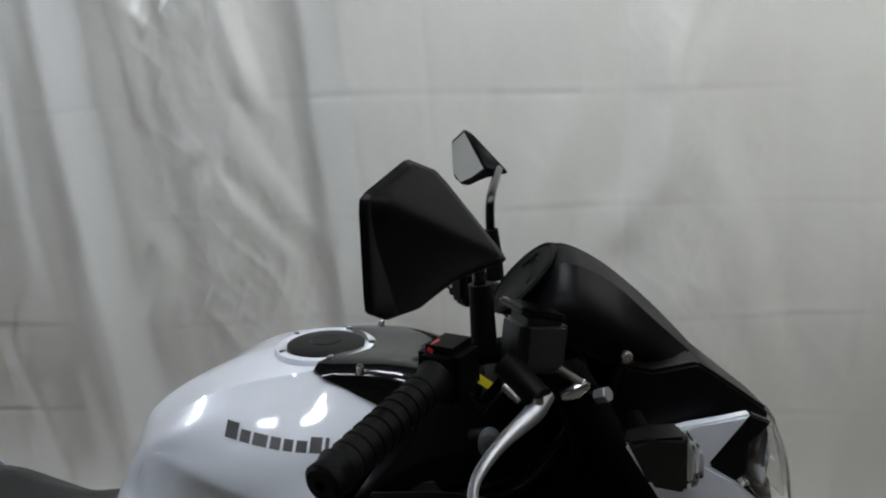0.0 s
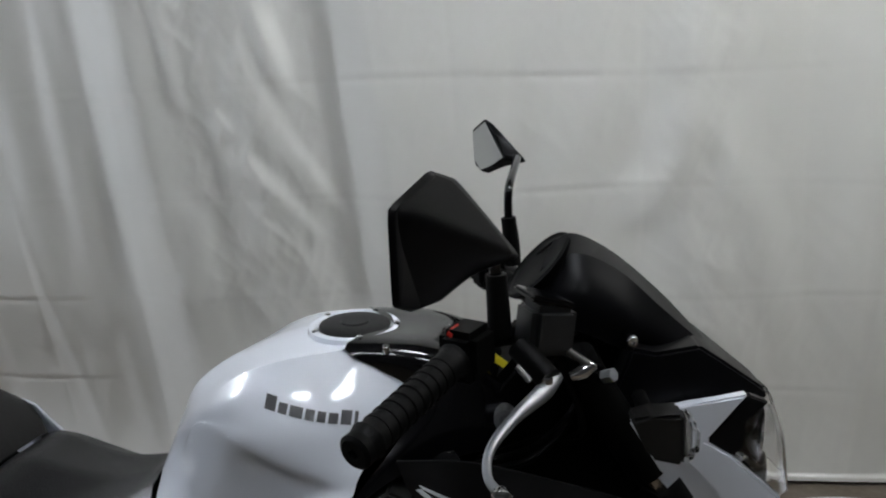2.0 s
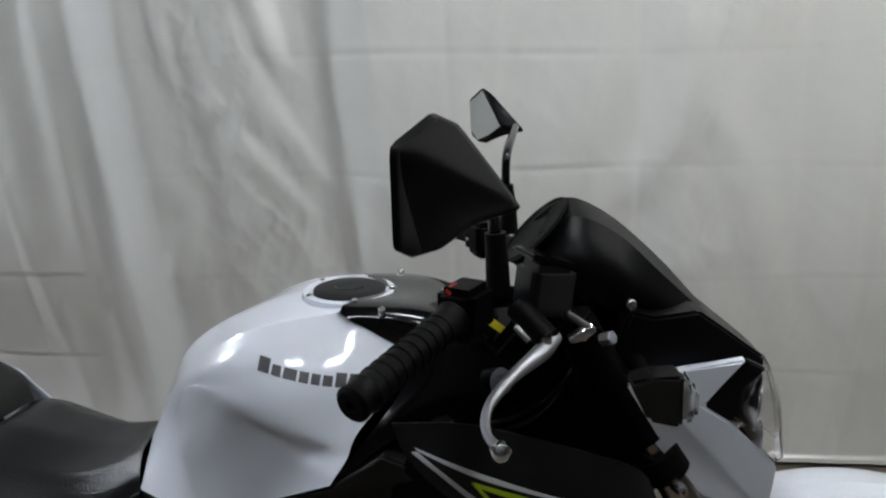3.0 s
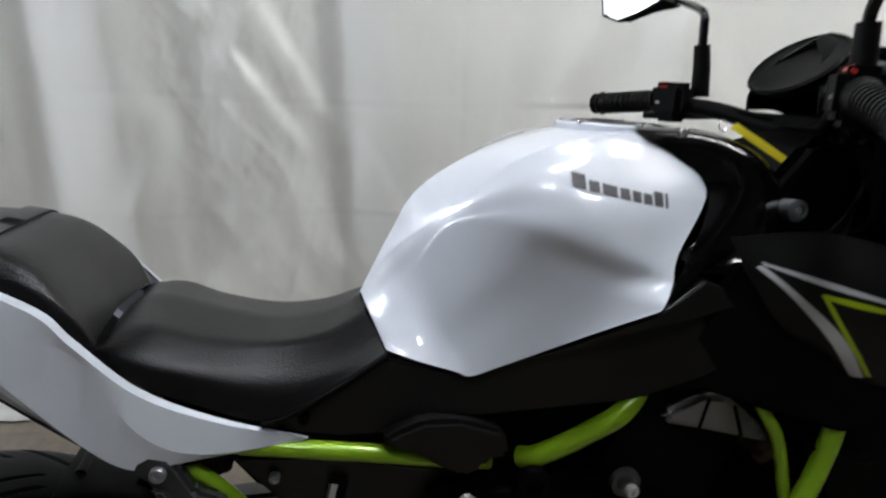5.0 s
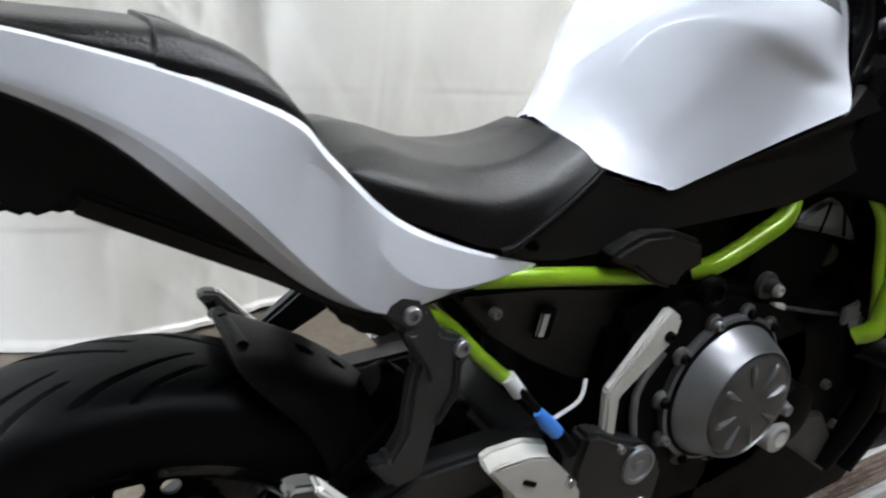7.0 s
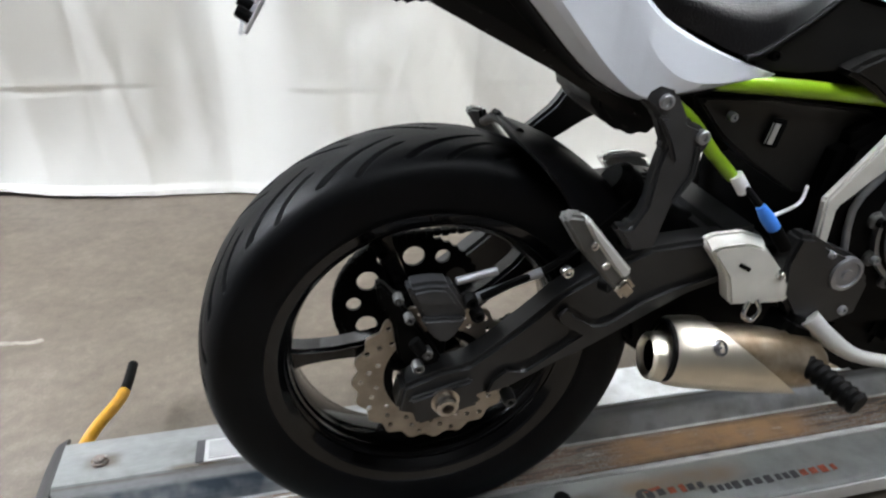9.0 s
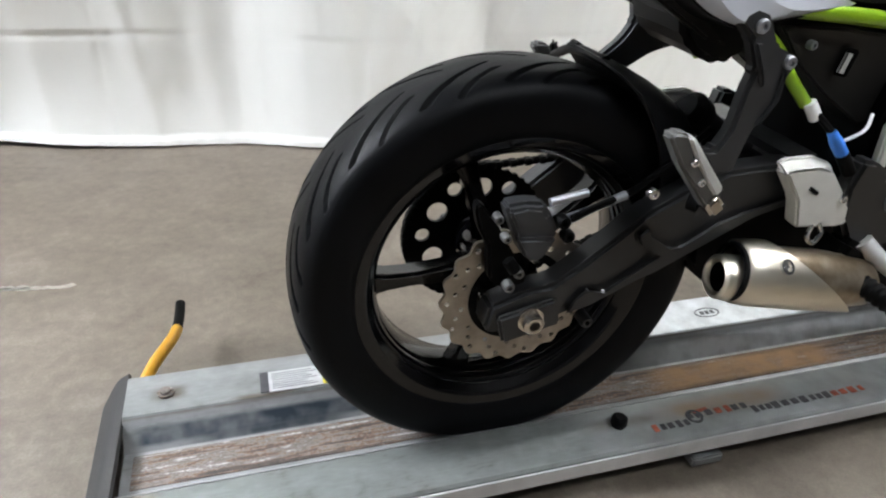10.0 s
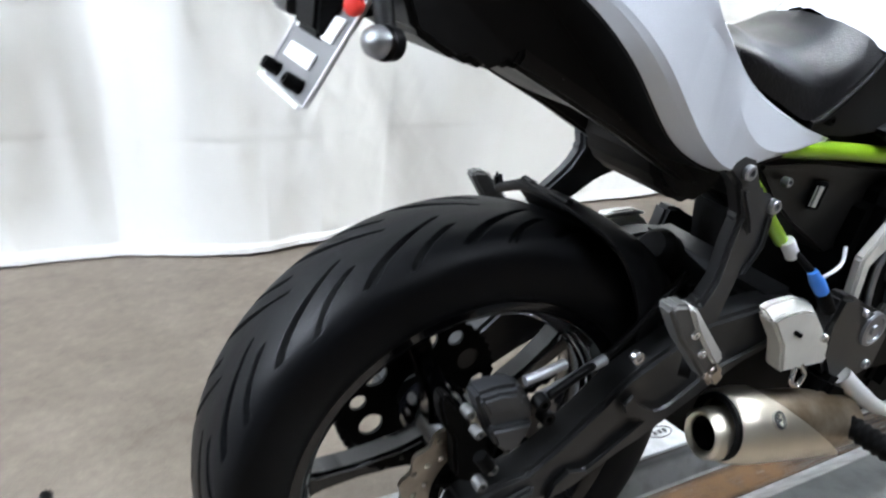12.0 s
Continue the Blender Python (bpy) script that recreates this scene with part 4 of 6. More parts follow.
part("caliper_cover", panel([(-0.031, 0.468), (0.026, 0.464), (0.018, 0.448), (0.009, 0.434), (-0.002, 0.429), (-0.018, 0.442)], -0.135, 0.014, 0.004), CALG, cal)
part("caliper_bridge", panel([(-0.041, 0.507), (-0.018, 0.510), (0.002, 0.506), (0.011, 0.494), (0.018, 0.480), (-0.030, 0.484), (-0.040, 0.499)], -0.132, 0.012, 0.004), CALG, cal)
part("bracket", panel(smooth_outline([(-0.073, 0.513), (-0.043, 0.469), (-0.016, 0.422), (0.0, 0.39), (-0.03, 0.385), (-0.055, 0.40), (-0.061, 0.45), (-0.074, 0.475), (-0.082, 0.508)], 2), -0.118, 0.02, 0.005), DARK, cal)
for bx, bz, r in ((-0.034, 0.398, 0.0075), (-0.045, 0.472, 0.006), (-0.023, 0.418, 0.007), (0.039, 0.466, 0.009), (0.030, 0.487, 0.009), (-0.058, 0.501, 0.006)):
    part("caliper_bolt", bolt((bx, -0.130, bz), (0, -1, 0), r, 0.010), ALLOYD if r != 0.009 else DARK, cal)
part("bleed_boot", tube([(-0.040, -0.135, 0.44), (-0.030, -0.14, 0.425)], 0.008, 12, smooth=False), DARK, cal)
part("caliper_pin", tube([(0.015, -0.120, 0.509), (0.066, -0.118, 0.517)], 0.0055, 10, smooth=False), ALLOY, cal)
part("brake_hose", tube([(0.045, -0.125, 0.485), (0.09, -0.12, 0.50), (0.13, -0.11, 0.505), (0.18, -0.1, 0.53), (0.25, -0.09, 0.58)], 0.005, 8), DARK, bike)
part("torque_rod", tube([(0.038, -0.118, 0.478), (0.085, -0.116, 0.494), (0.125, -0.114, 0.506)], [0.008, 0.005, 0.0065], 10), ALLOY, bike)

# hugger
def arc(r, y, a0, a1, n=7, cx=0.0, cz=0.35):
    """Points on a circle round a wheel; r is one radius, or the first and last."""
    r = r if isinstance(r, tuple) else (r, r)
    return [(cx + (r[0] + (r[1] - r[0]) * k / (n - 1)) * math.cos(radians(a0 + (a1 - a0) * k / (n - 1))), y,
             cz + (r[0] + (r[1] - r[0]) * k / (n - 1)) * math.sin(radians(a0 + (a1 - a0) * k / (n - 1)))) for k in range(n)]


hug = part("rear_hugger", mirrored(surface([arc((0.312, 0.235), -0.097, 66, 36), arc((0.321, 0.30), -0.080, 70, 36), arc((0.326, 0.335), -0.05, 72, 36), arc((0.327, 0.340), 0, 72, 36)], 4, 4, 0.003)), HUGM, bike, "matt black rear wheel hugger")
part("hugger_ear", block((0.112, 0.125, 0.634), (0.011, 0.014, 0.024), (0, -15, 0), 0.005), HUGM, hug)
part("hugger_edge", tube([(0.116, -0.02, 0.654), (0.111, 0.059, 0.650), (0.114, 0.125, 0.624)], 0.007, 10), HUGM, hug)
part("hugger_lip", block((0.110, 0.055, 0.656), (0.012, 0.026, 0.010), (0, -20, 0), 0.003), HUGM, hug)
part("inner_fender", panel(smooth_outline([(0.185, 0.745), (0.186, 0.706), (0.212, 0.674), (0.26, 0.655), (0.30, 0.68), (0.30, 0.75), (0.22, 0.77)], 2), -0.065, 0.13, 0.012), MATT, bike, "black inner rear fender")

part("shock_absorber", lathe([(0, 0.020), (0.01, 0.030), (0.03, 0.030), (0.04, 0.024), (0.12, 0.024), (0.14, 0.03), (0.16, 0.03)], (0.245, -0.03, 0.590), (0.80, 0.0, -0.60), 24), DARK, bike, "black rear shock absorber")
part("shock_nut", drum((0.292, -0.06, 0.535), (0, -1, 0), 0.02, 0.010, 12), CHROME, bike)

# passenger peg bracket
BR = [(0.206, 0.728), (0.212, 0.740), (0.226, 0.747), (0.246, 0.741), (0.256, 0.724), (0.270, 0.700), (0.294, 0.691), (0.305, 0.673), (0.293, 0.656), (0.291, 0.634), (0.272, 0.602), (0.266, 0.580), (0.258, 0.540), (0.226, 0.538), (0.200, 0.574), (0.221, 0.574), (0.236, 0.600), (0.240, 0.647), (0.246, 0.672), (0.228, 0.709)]
# the far bracket is a wider arm that sweeps back to its peg
BRF = [(0.228, 0.748), (0.229, 0.712), (0.238, 0.670), (0.222, 0.645), (0.196, 0.624), (0.162, 0.598), (0.195, 0.575), (0.238, 0.598), (0.278, 0.622), (0.325, 0.635), (0.325, 0.745)]
RIBS = ([(0.226, 0.711), (0.241, 0.708), (0.257, 0.680), (0.263, 0.652), (0.256, 0.654), (0.249, 0.672)],
        [(0.283, 0.674), (0.290, 0.672), (0.2905, 0.635), (0.270, 0.602), (0.264, 0.604), (0.284, 0.637)])
for s in (0, 1):
    d = 1 if s else -1
    bm = panel(BRF if s else BR, -0.143, 0.022, 0.005)
    br = part("peg_bracket", flip(bm) if s else bm, BRKT, bike, "dark grey pillion peg bracket")
    for rib in (() if s else RIBS):
        bm = panel(rib, -0.149, 0.008, 0.0035)
        part("bracket_rib", flip(bm) if s else bm, BRKT, br)
    for bx, bz in ((0.235, 0.725), (0.289, 0.682)):
        part("bracket_bolt", bolt((bx, d * 0.144, bz), (0, d, 0), 0.0085, 0.005), ALLOY, br)
    bm = panel([(0.104, 0.622), (0.111, 0.627), (0.131, 0.6235), (0.192, 0.548), (0.203, 0.527), (0.186, 0.518), (0.174, 0.530), (0.154, 0.554), (0.128, 0.584)], -0.204, 0.022, 0.004, seg=3)
    pg = part("pillion_peg", flip(bm) if s else bm, ALLOYD, bike, "silver folded pillion footpeg")
    bm = panel([(0.126, 0.622), (0.134, 0.622), (0.193, 0.553), (0.184, 0.543), (0.172, 0.556), (0.141, 0.597)], -0.208, 0.022, 0.003, seg=3)
    part("peg_flank", flip(bm) if s else bm, ALLOYW, pg, "bright polished flank")
    bm = panel([(0.172, 0.533), (0.187, 0.547), (0.204, 0.528), (0.189, 0.513)], -0.209, 0.026, 0.005, seg=3)
    part("peg_hinge", flip(bm) if s else bm, FORKGOLD, pg)
    part("peg_spring", lathe([(0, 0.009), (0, 0.012), (0.012, 0.012), (0.012, 0.009)], (0.178, d * 0.170, 0.522), (0.6, d * 0.8, 0), 16, False), DARK, pg)
    for bx, bz in ((0.142, 0.590), (0.159, 0.564)):
        part("peg_bolt", bolt((bx, d * 0.2045, bz), (0, d, 0), 0.005, 0.004), CHROME, pg)

# side covers, frame and engine
SC = [(0.300, 0.715), (0.40, 0.712), (0.549, 0.690), (0.575, 0.66), (0.527, 0.592), (0.475, 0.580), (0.40, 0.625), (0.345, 0.665)]
for s in (0, 1):
    d = 1 if s else -1
    bm = panel(SC, [-0.105, -0.11, -0.112, -0.112, -0.108, -0.105, -0.105, -0.105], 0.05, 0.004, 0.012, 0.003)
    sc = part("side_cover", flip(bm) if s else bm, PANELP, bike, "matt black side cover under the seat")
    part("cover_bolt", bolt((0.346, d * 0.112, 0.693), (0, d, 0), 0.006), ALLOY, sc)
    # Flat black block, painted as the shade inside the slot.
    part("cover_slot", block((0.412, d * 0.1105, 0.669), (0.022, 0.006, 0.036), (0, 12, 0), 0.002), SOOTSHADE, sc)
    part("slot_clip", block((0.408, d * 0.112, 0.669), (0.011, 0.006, 0.030), (0, 12, 0), 0.002), ALLOYW, sc)
for s in (-1, 1):
    part("frame_tube", tube([(0.20, s * 0.105, 0.745), (0.35, s * 0.118, 0.733), (0.44, s * 0.122, 0.724), (0.53, s * 0.122, 0.712), (0.585, s * 0.116, 0.702)], 0.0105, 14), GREEN, bike, "lime green frame tube")
    part("frame_tube", tube([(0.622, s * 0.112, 0.702), (0.640, s * 0.126, 0.711), (0.69, s * 0.138, 0.742), (0.735, s * 0.142, 0.776), (0.78, s * 0.10, 0.82)], 0.0125, 14), GREEN, bike, "lime green frame tube")
    part("frame_tube", tube([(0.20, s * 0.11, 0.755), (0.281, s * 0.118, 0.699), (0.325, s * 0.118, 0.653), (0.361, s * 0.118, 0.619)], 0.0082, 12), GREEN, bike, "lime green frame tube")
    part("frame_tube", tube([(0.868, s * 0.11, 0.84), (0.889, s * 0.160, 0.775), (0.910, s * 0.165, 0.739), (0.923, s * 0.168, 0.689), (0.930, s * 0.175, 0.640), (0.926, s * 0.182, 0.605)], 0.0072, 12), GREEN, bike, "lime green frame tube")
    part("frame_tube", tube([(0.972, s * 0.12, 0.800), (0.967, s * 0.178, 0.772), (0.950, s * 0.186, 0.708), (0.931, s * 0.188, 0.662), (0.920, s * 0.189, 0.608)], 0.0120, 16), GREEN, bike, "lime green frame tube")
    part("frame_foot", tube([(0.922, s * 0.189, 0.616), (0.916, s * 0.187, 0.602), (0.906, s * 0.172, 0.588)], [0.0122, 0.0140, 0.0120], 14), GREEN, bike)
    part("frame_slider", tube([(0.925, s * 0.17, 0.572), (0.97, s * 0.21, 0.560), (1.005, s * 0.245, 0.548)], [0.018, 0.021, 0.021], 16), DARK, bike, "black crash bobbin")
    part("slider_bolt", bolt((1.006, s * 0.246, 0.548), (0.6, s * 0.7, -0.2), 0.010, 0.006), ALLOYD, bike)
    bo = panel([(0.457, 0.748), (0.476, 0.759), (0.505, 0.770), (0.546, 0.769), (0.594, 0.753), (0.601, 0.721), (0.573, 0.718), (0.561, 0.699), (0.530, 0.709), (0.498, 0.730)], -0.146, 0.03, 0.006)
    bs = part("frame_boss_cover", flip(bo) if s > 0 else bo, PANELP, bike)
    part("pivot_cap", lathe([(0, 0.02), (0.012, 0.019), (0.014, 0.012), (0.008, 0.010)], (0.63, s * 0.135, 0.685), (0, s, 0), 20), DARK, bs)
part("bar_clip", block((0.919, -0.152, 0.613), (0.036, 0.008, 0.030), (0, -12, 0), 0.003), ALLOY, bike, "pale metal clip")
part("crankcase", panel(smooth_outline([(0.50, 0.66), (0.62, 0.69), (0.76, 0.66), (0.86, 0.60), (0.88, 0.48), (0.80, 0.38), (0.60, 0.37), (0.50, 0.45)], 2), -0.14, 0.28, 0.015), DARK, bike, "black engine crankcase")
part("cylinder_block", panel([(0.70, 0.64), (0.86, 0.60), (0.94, 0.78), (0.80, 0.83), (0.74, 0.77)], -0.115, 0.23, 0.01), DARK, bike)
part("airbox", panel([(0.42, 0.62), (0.70, 0.64), (0.74, 0.80), (0.9, 0.86), (0.92, 0.96), (0.55, 0.82), (0.45, 0.80), (0.30, 0.80), (0.25, 0.76), (0.33, 0.66)], -0.09, 0.18, 0.01), DARK, bike)
hc = part("cylinder_head_cover", panel([(0.789, 0.757), (0.835, 0.778), (0.866, 0.775), (0.905, 0.745), (0.940, 0.706), (0.855, 0.728), (0.791, 0.742)], -0.128, 0.06, 0.008), ALLOY, bike, "grey cylinder head cover")
for hx, hz, rz in ((0.838, 0.752, 12), (0.884, 0.742, -20)):
    part("cover_seam", block((hx, -0.1285, hz), (0.004, 0.003, 0.045), (0, rz, 0), 0.0008), DARK, hc)
CC = (0.682, -0.135, 0.545)
cv = part("clutch_cover", lathe([(0, 0.102), (0.014, 0.102), (0.016, 0.092), (0.020, 0.0905), (0.052, 0.0755), (0.055, 0.073), (0.050, 0.070), (0.050, 0.001)], CC, (0, -1, 0), 64), CLUTCH, bike, "silver-grey cast clutch cover")
part("cover_face", lathe([(0.045, 0.069), (0.0535, 0.068), (0.056, 0.064), (0.057, 0.03), (0.057, 0.001)], CC, (0, -1, 0), 48), ALLOYD, cv, "dark grey round cover face")
part("cover_groove", lathe([(0.0145, 0.0965), (0.0175, 0.0965), (0.0175, 0.0905), (0.0145, 0.0905)], CC, (0, -1, 0), 48, False), DARK, cv)
for k in range(8):
    a = 2 * math.pi * (k + 0.3) / 8
    ca, sa = math.cos(a), math.sin(a)
    bm = panel([(CC[0] + r * ca - h * sa, CC[2] + r * sa + h * ca) for r, h in ((0.026, 0.0), (0.058, 0.0045), (0.063, 0.0), (0.058, -0.0045))], CC[1] - 0.0605, 0.006, 0.0015)
    part("cover_rib", bm, ALLOY, cv)
for k in range(11):
    a = 2 * math.pi * (k + 0.4) / 11
    part("cover_lug", lathe([(-0.01, 0.013), (0.010, 0.012), (0.013, 0.009), (0.013, 0.001)], (CC[0] + 0.104 * math.cos(a), CC[1], CC[2] + 0.104 * math.sin(a)), (0, -1, 0), 16), ALLOYD, cv)
    part("cover_bolt", bolt((CC[0] + 0.104 * math.cos(a), CC[1] - 0.012, CC[2] + 0.104 * math.sin(a)), (0, -1, 0), 0.0065, 0.008), DARK if k % 3 else ALLOY, cv)
part("oil_cap", lathe([(0, 0.024), (0.02, 0.023), (0.023, 0.019), (0.023, 0.015), (0.020, 0.014), (0.020, 0.001)], (0.800, -0.150, 0.450), (0, -1, 0), 24), ALLOYW, bike, "bright oil filler cap")
part("cap_grip", block((0.800, -0.172, 0.450), (0.024, 0.008, 0.006), (0, -50, 0), 0.002), ALLOYW, bike)
part("sensor", lathe([(0, 0.016), (0.015, 0.015), (0.02, 0.009), (0.026, 0.008)], (0.806, -0.145, 0.492), (0, -1, 0), 16), ALLOY, bike)
part("pulser_cover", lathe([(0, 0.05), (0.02, 0.048), (0.026, 0.03), (0.026, 0.001)], (0.83, -0.14, 0.47), (0, -1, 0), 32), DARK, bike)
part("engine_bolt", lathe([(0, 0.018), (0.008, 0.018), (0.008, 0.011), (0.02, 0.011)], (0.748, -0.125, 0.671), (0, -1, 0), 16), ALLOYD, bike)
part("bolt_head", bolt((0.748, -0.146, 0.671), (0, -1, 0), 0.008, 0.006), ALLOYW, bike)
part("choke_cable", tube([(0.70, -0.125, 0.645), (0.782, -0.13, 0.635), (0.87, -0.135, 0.615), (0.95, -0.14, 0.597)], 0.003, 8), ALLOYD, bike)
part("cable_joint", tube([(0.772, -0.130, 0.637), (0.792, -0.13, 0.633)], 0.006, 10, smooth=False), ALLOYW, bike)
part("cable_bracket", block((0.775, -0.132, 0.612), (0.010, 0.006, 0.04), (0, 5, 0), 0.002), ALLOYD, bike)
part("cable_clip", block((0.958, -0.145, 0.590), (0.034, 0.012, 0.028), (0, 25, 0), 0.005), ALLOYW, bike)

# foot controls, exhaust
gd = part("brake_guard", panel([(0.553, 0.682), (0.575, 0.666), (0.570, 0.640), (0.499, 0.580), (0.504, 0.480), (0.487, 0.480), (0.478, 0.592)], -0.154, 0.014, 0.0035), IVORY, bike, "pale alloy frame guard bar")
part("guard_bolt", bolt((0.556, -0.155, 0.647), (0, -1, 0), 0.007), DARK, gd)
part("guard_rod", tube([(0.562, -0.146, 0.622), (0.530, -0.146, 0.572), (0.546, -0.146, 0.480)], 0.005, 8, 3), ALLOY, gd)
for s in (0, 1):
    d = 1 if s else -1
    bm = panel([(0.320, 0.543), (0.332, 0.549), (0.370, 0.550), (0.398, 0.541), (0.440, 0.495), (0.465, 0.464), (0.446, 0.453), (0.367, 0.4595), (0.3535, 0.501)], -0.167, 0.026, 0.004)
    hp = part("heel_plate", flip(bm) if s else bm, IVORY, bike, "off-white moulded heel guard plate")
    bm = panel([(0.318, 0.551), (0.331, 0.557), (0.371, 0.558), (0.404, 0.546), (0.398, 0.538), (0.370, 0.547), (0.332, 0.546), (0.320, 0.540)], [-0.152] * 4 + [-0.1675] * 4, 0.012, 0.003)
    part("heel_top", flip(bm) if s else bm, IVORY, hp)
    # Black block drawn as the inner shade of the heel slot.
    part("heel_slot", block((0.373, d * 0.1675, 0.516), (0.020, 0.003, 0.006), (0, 30, 0), 0.001), SOOTSHADE, hp)
    part("heel_bolt", bolt((0.428, d * 0.167, 0.499), (0, d, 0), 0.006), CHROME, hp)
    bm = panel([(0.434, 0.512), (0.444, 0.553), (0.468, 0.550), (0.495, 0.533), (0.548, 0.510), (0.578, 0.470), (0.572, 0.420), (0.525, 0.405), (0.470, 0.425), (0.442, 0.465)], -0.168, 0.03, 0.006)
    rb = part("rider_peg_bracket", flip(bm) if s else bm, ARM, bike, "black rider footpeg bracket")
    part("bracket_ring", lathe([(-0.004, 0.025), (0.004, 0.024), (0.005, 0.019), (0.002, 0.018), (0.002, 0.008), (0.005, 0.007), (0.005, 0.001)], (0.530, d * 0.168, 0.490), (0, d, 0), 24), ALLOY, rb, "bright round pivot cover")
    part("bracket_bolt", bolt((0.497, d * 0.168, 0.522), (0, d, 0), 0.005), ALLOY, rb)
    part("bracket_bolt", bolt((0.545, d * 0.168, 0.432), (0, d, 0), 0.007), ALLOY, rb)
    part("clevis_block", block((0.482, d * 0.158, 0.398), (0.075, 0.05, 0.055), (0, 25, 0), 0.010), DARK, rb)
    part("rider_peg", tube([Vector((0.464, d * 0.165, 0.386)).lerp(Vector((0.490, d * 0.285, 0.374)), k / 24) for k in range(25)], [0.0165 if k % 2 else 0.0140 for k in range(25)], 14, smooth=False), GRIP, rb, "black ribbed rubber footpeg")
    part("peg_clevis", drum((0.468, d * 0.15, 0.386), (0, d, 0), 0.025, 0.017), DARK, rb)
part("brake_pedal", tube([(0.492, -0.172, 0.428), (0.515, -0.190, 0.405), (0.56, -0.20, 0.376), (0.63, -0.205, 0.356)], [0.014, 0.013, 0.010, 0.009], 12), ALLOYW, bike, "pale alloy brake pedal")
part("brake_switch", tube([(0.366, -0.125, 0.615), (0.378, -0.136, 0.603), (0.387, -0.150, 0.590)], 0.005, 8), DARK, bike)
part("plug", tube([(0.384, -0.152, 0.592), (0.395, -0.155, 0.578), (0.409, -0.157, 0.562)], [0.006, 0.009, 0.0085], 12), BLUE, bike, "blue wiring plug")
part("plug_boot", tube([(0.408, -0.157, 0.563), (0.430, -0.160, 0.535)], 0.009, 12, smooth=False), DARK, bike)
part("tag_wrap", tube([(0.361, -0.124, 0.623), (0.376, -0.128, 0.602)], 0.0088, 10, smooth=False), PAPER, bike, "white wire tag")
part("wire", tube([(0.405, -0.15, 0.575), (0.44, -0.15, 0.59), (0.455, -0.14, 0.608)], 0.0024, 8), PAPER, bike)
CHB = [(0.264, 0.409), (0.273, 0.359), (0.367, 0.282), (0.502, 0.245), (0.62, 0.245), (0.62, 0.46), (0.45, 0.5), (0.314, 0.45)]
MB, MD = (0.291, -0.157, 0.394), (0.980, -0.154, -0.124)
MP = (0.269, -0.154, 0.386)
mb = lathe([(0.0, 0.036), (0.0, 0.042), (0.004, 0.0455), (0.028, 0.048), (0.11, 0.048), (0.20, 0.045), (0.27, 0.041)], MB, MD, 64, False)
bmesh.ops.bisect_plane(mb, geom=mb.verts[:] + mb.edges[:] + mb.faces[:], plane_co=(0.394, -0.19, 0.396), plane_no=(0.66, 0.15, 0.74), clear_outer=True)
ex = part("muffler", mb, STEEL, bike, "brushed steel low muffler")
part("muffler_core", lathe([(0.020, 0.040), (0.12, 0.0425), (0.17, 0.040), (0.21, 0.034), (0.225, 0.020)], MB, MD, 40), BRONZE, ex, "heat-tinted exhaust body")
part("tail_pipe", lathe([(0.012, 0.0215), (0.004, 0.0215), (0.0, 0.0235), (-0.002, 0.027), (0.002, 0.0315), (0.016, 0.0335), (0.045, 0.034)], MP, MD, 40, False), STEEL, ex, "steel tail pipe")
# Black liner also carries the shade inside the pipe.
part("pipe_hole", lathe([(0.006, 0.0213), (0.046, 0.0205), (0.047, 0.001)], MP, MD, 24, False), SOOTSHADE, ex, "black sooty pipe mouth, shade painted in")
part("end_band", lathe([(-0.004, 0.034), (-0.004, 0.041), (0.0015, 0.0425), (0.0015, 0.034)], MB, MD, 48, False), DARK, ex)
part("muffler_bolt", lathe([(-0.004, 0.011), (0.003, 0.011), (0.004, 0.007), (0.001, 0.006), (0.001, 0.003), (0.004, 0.002)], (0.340, -0.199, 0.420), (0.1, -0.75, 0.66), 20), CHROME, ex)
part("engine_sump", panel([(0.60, 0.50), (0.60, 0.30), (0.68, 0.25), (0.98, 0.25), (1.04, 0.32), (1.07, 0.45), (1.03, 0.58), (0.95, 0.60)], -0.115, 0.23, 0.014), DARK, bike, "black engine underside")
for s in (-1, 1):
    part("exhaust_header", tube([(0.98, s * 0.06, 0.66), (1.085, s * 0.065, 0.58), (1.105, s * 0.07, 0.42), (1.05, s * 0.07, 0.27), (0.93, s * 0.06, 0.225), (0.70, s * 0.05, 0.24)], 0.021, 16), BRONZE, bike, "heat-darkened exhaust header pipe")
part("exhaust_chamber", panel(CHB, -0.095, 0.19, 0.012), DARK, bike, "black exhaust chamber under the engine")
part("pedal_spring", tube([(0.395, -0.165, 0.462), (0.388, -0.17, 0.445), (0.400, -0.172, 0.436), (0.410, -0.17, 0.45), (0.405, -0.165, 0.464)], 0.0035, 8), CHROME, bike)

# radiator shrouds
SH0 = [(0.815, -0.168, 0.975), (0.90, -0.185, 0.985), (0.99, -0.19, 0.968), (1.075, -0.18, 0.938), (1.10, -0.17, 0.915)]
SH1 = [(0.835, -0.178, 0.935), (0.91, -0.198, 0.930), (1.0, -0.203, 0.912), (1.085, -0.193, 0.890), (1.115, -0.178, 0.875)]
SH2 = [(0.885, -0.172, 0.878), (0.945, -0.190, 0.862), (1.02, -0.198, 0.850), (1.095, -0.190, 0.840), (1.125, -0.178, 0.832)]
SH3 = [(0.955, -0.165, 0.835), (0.985, -0.175, 0.812), (1.03, -0.182, 0.805), (1.09, -0.180, 0.802), (1.118, -0.175, 0.806)]
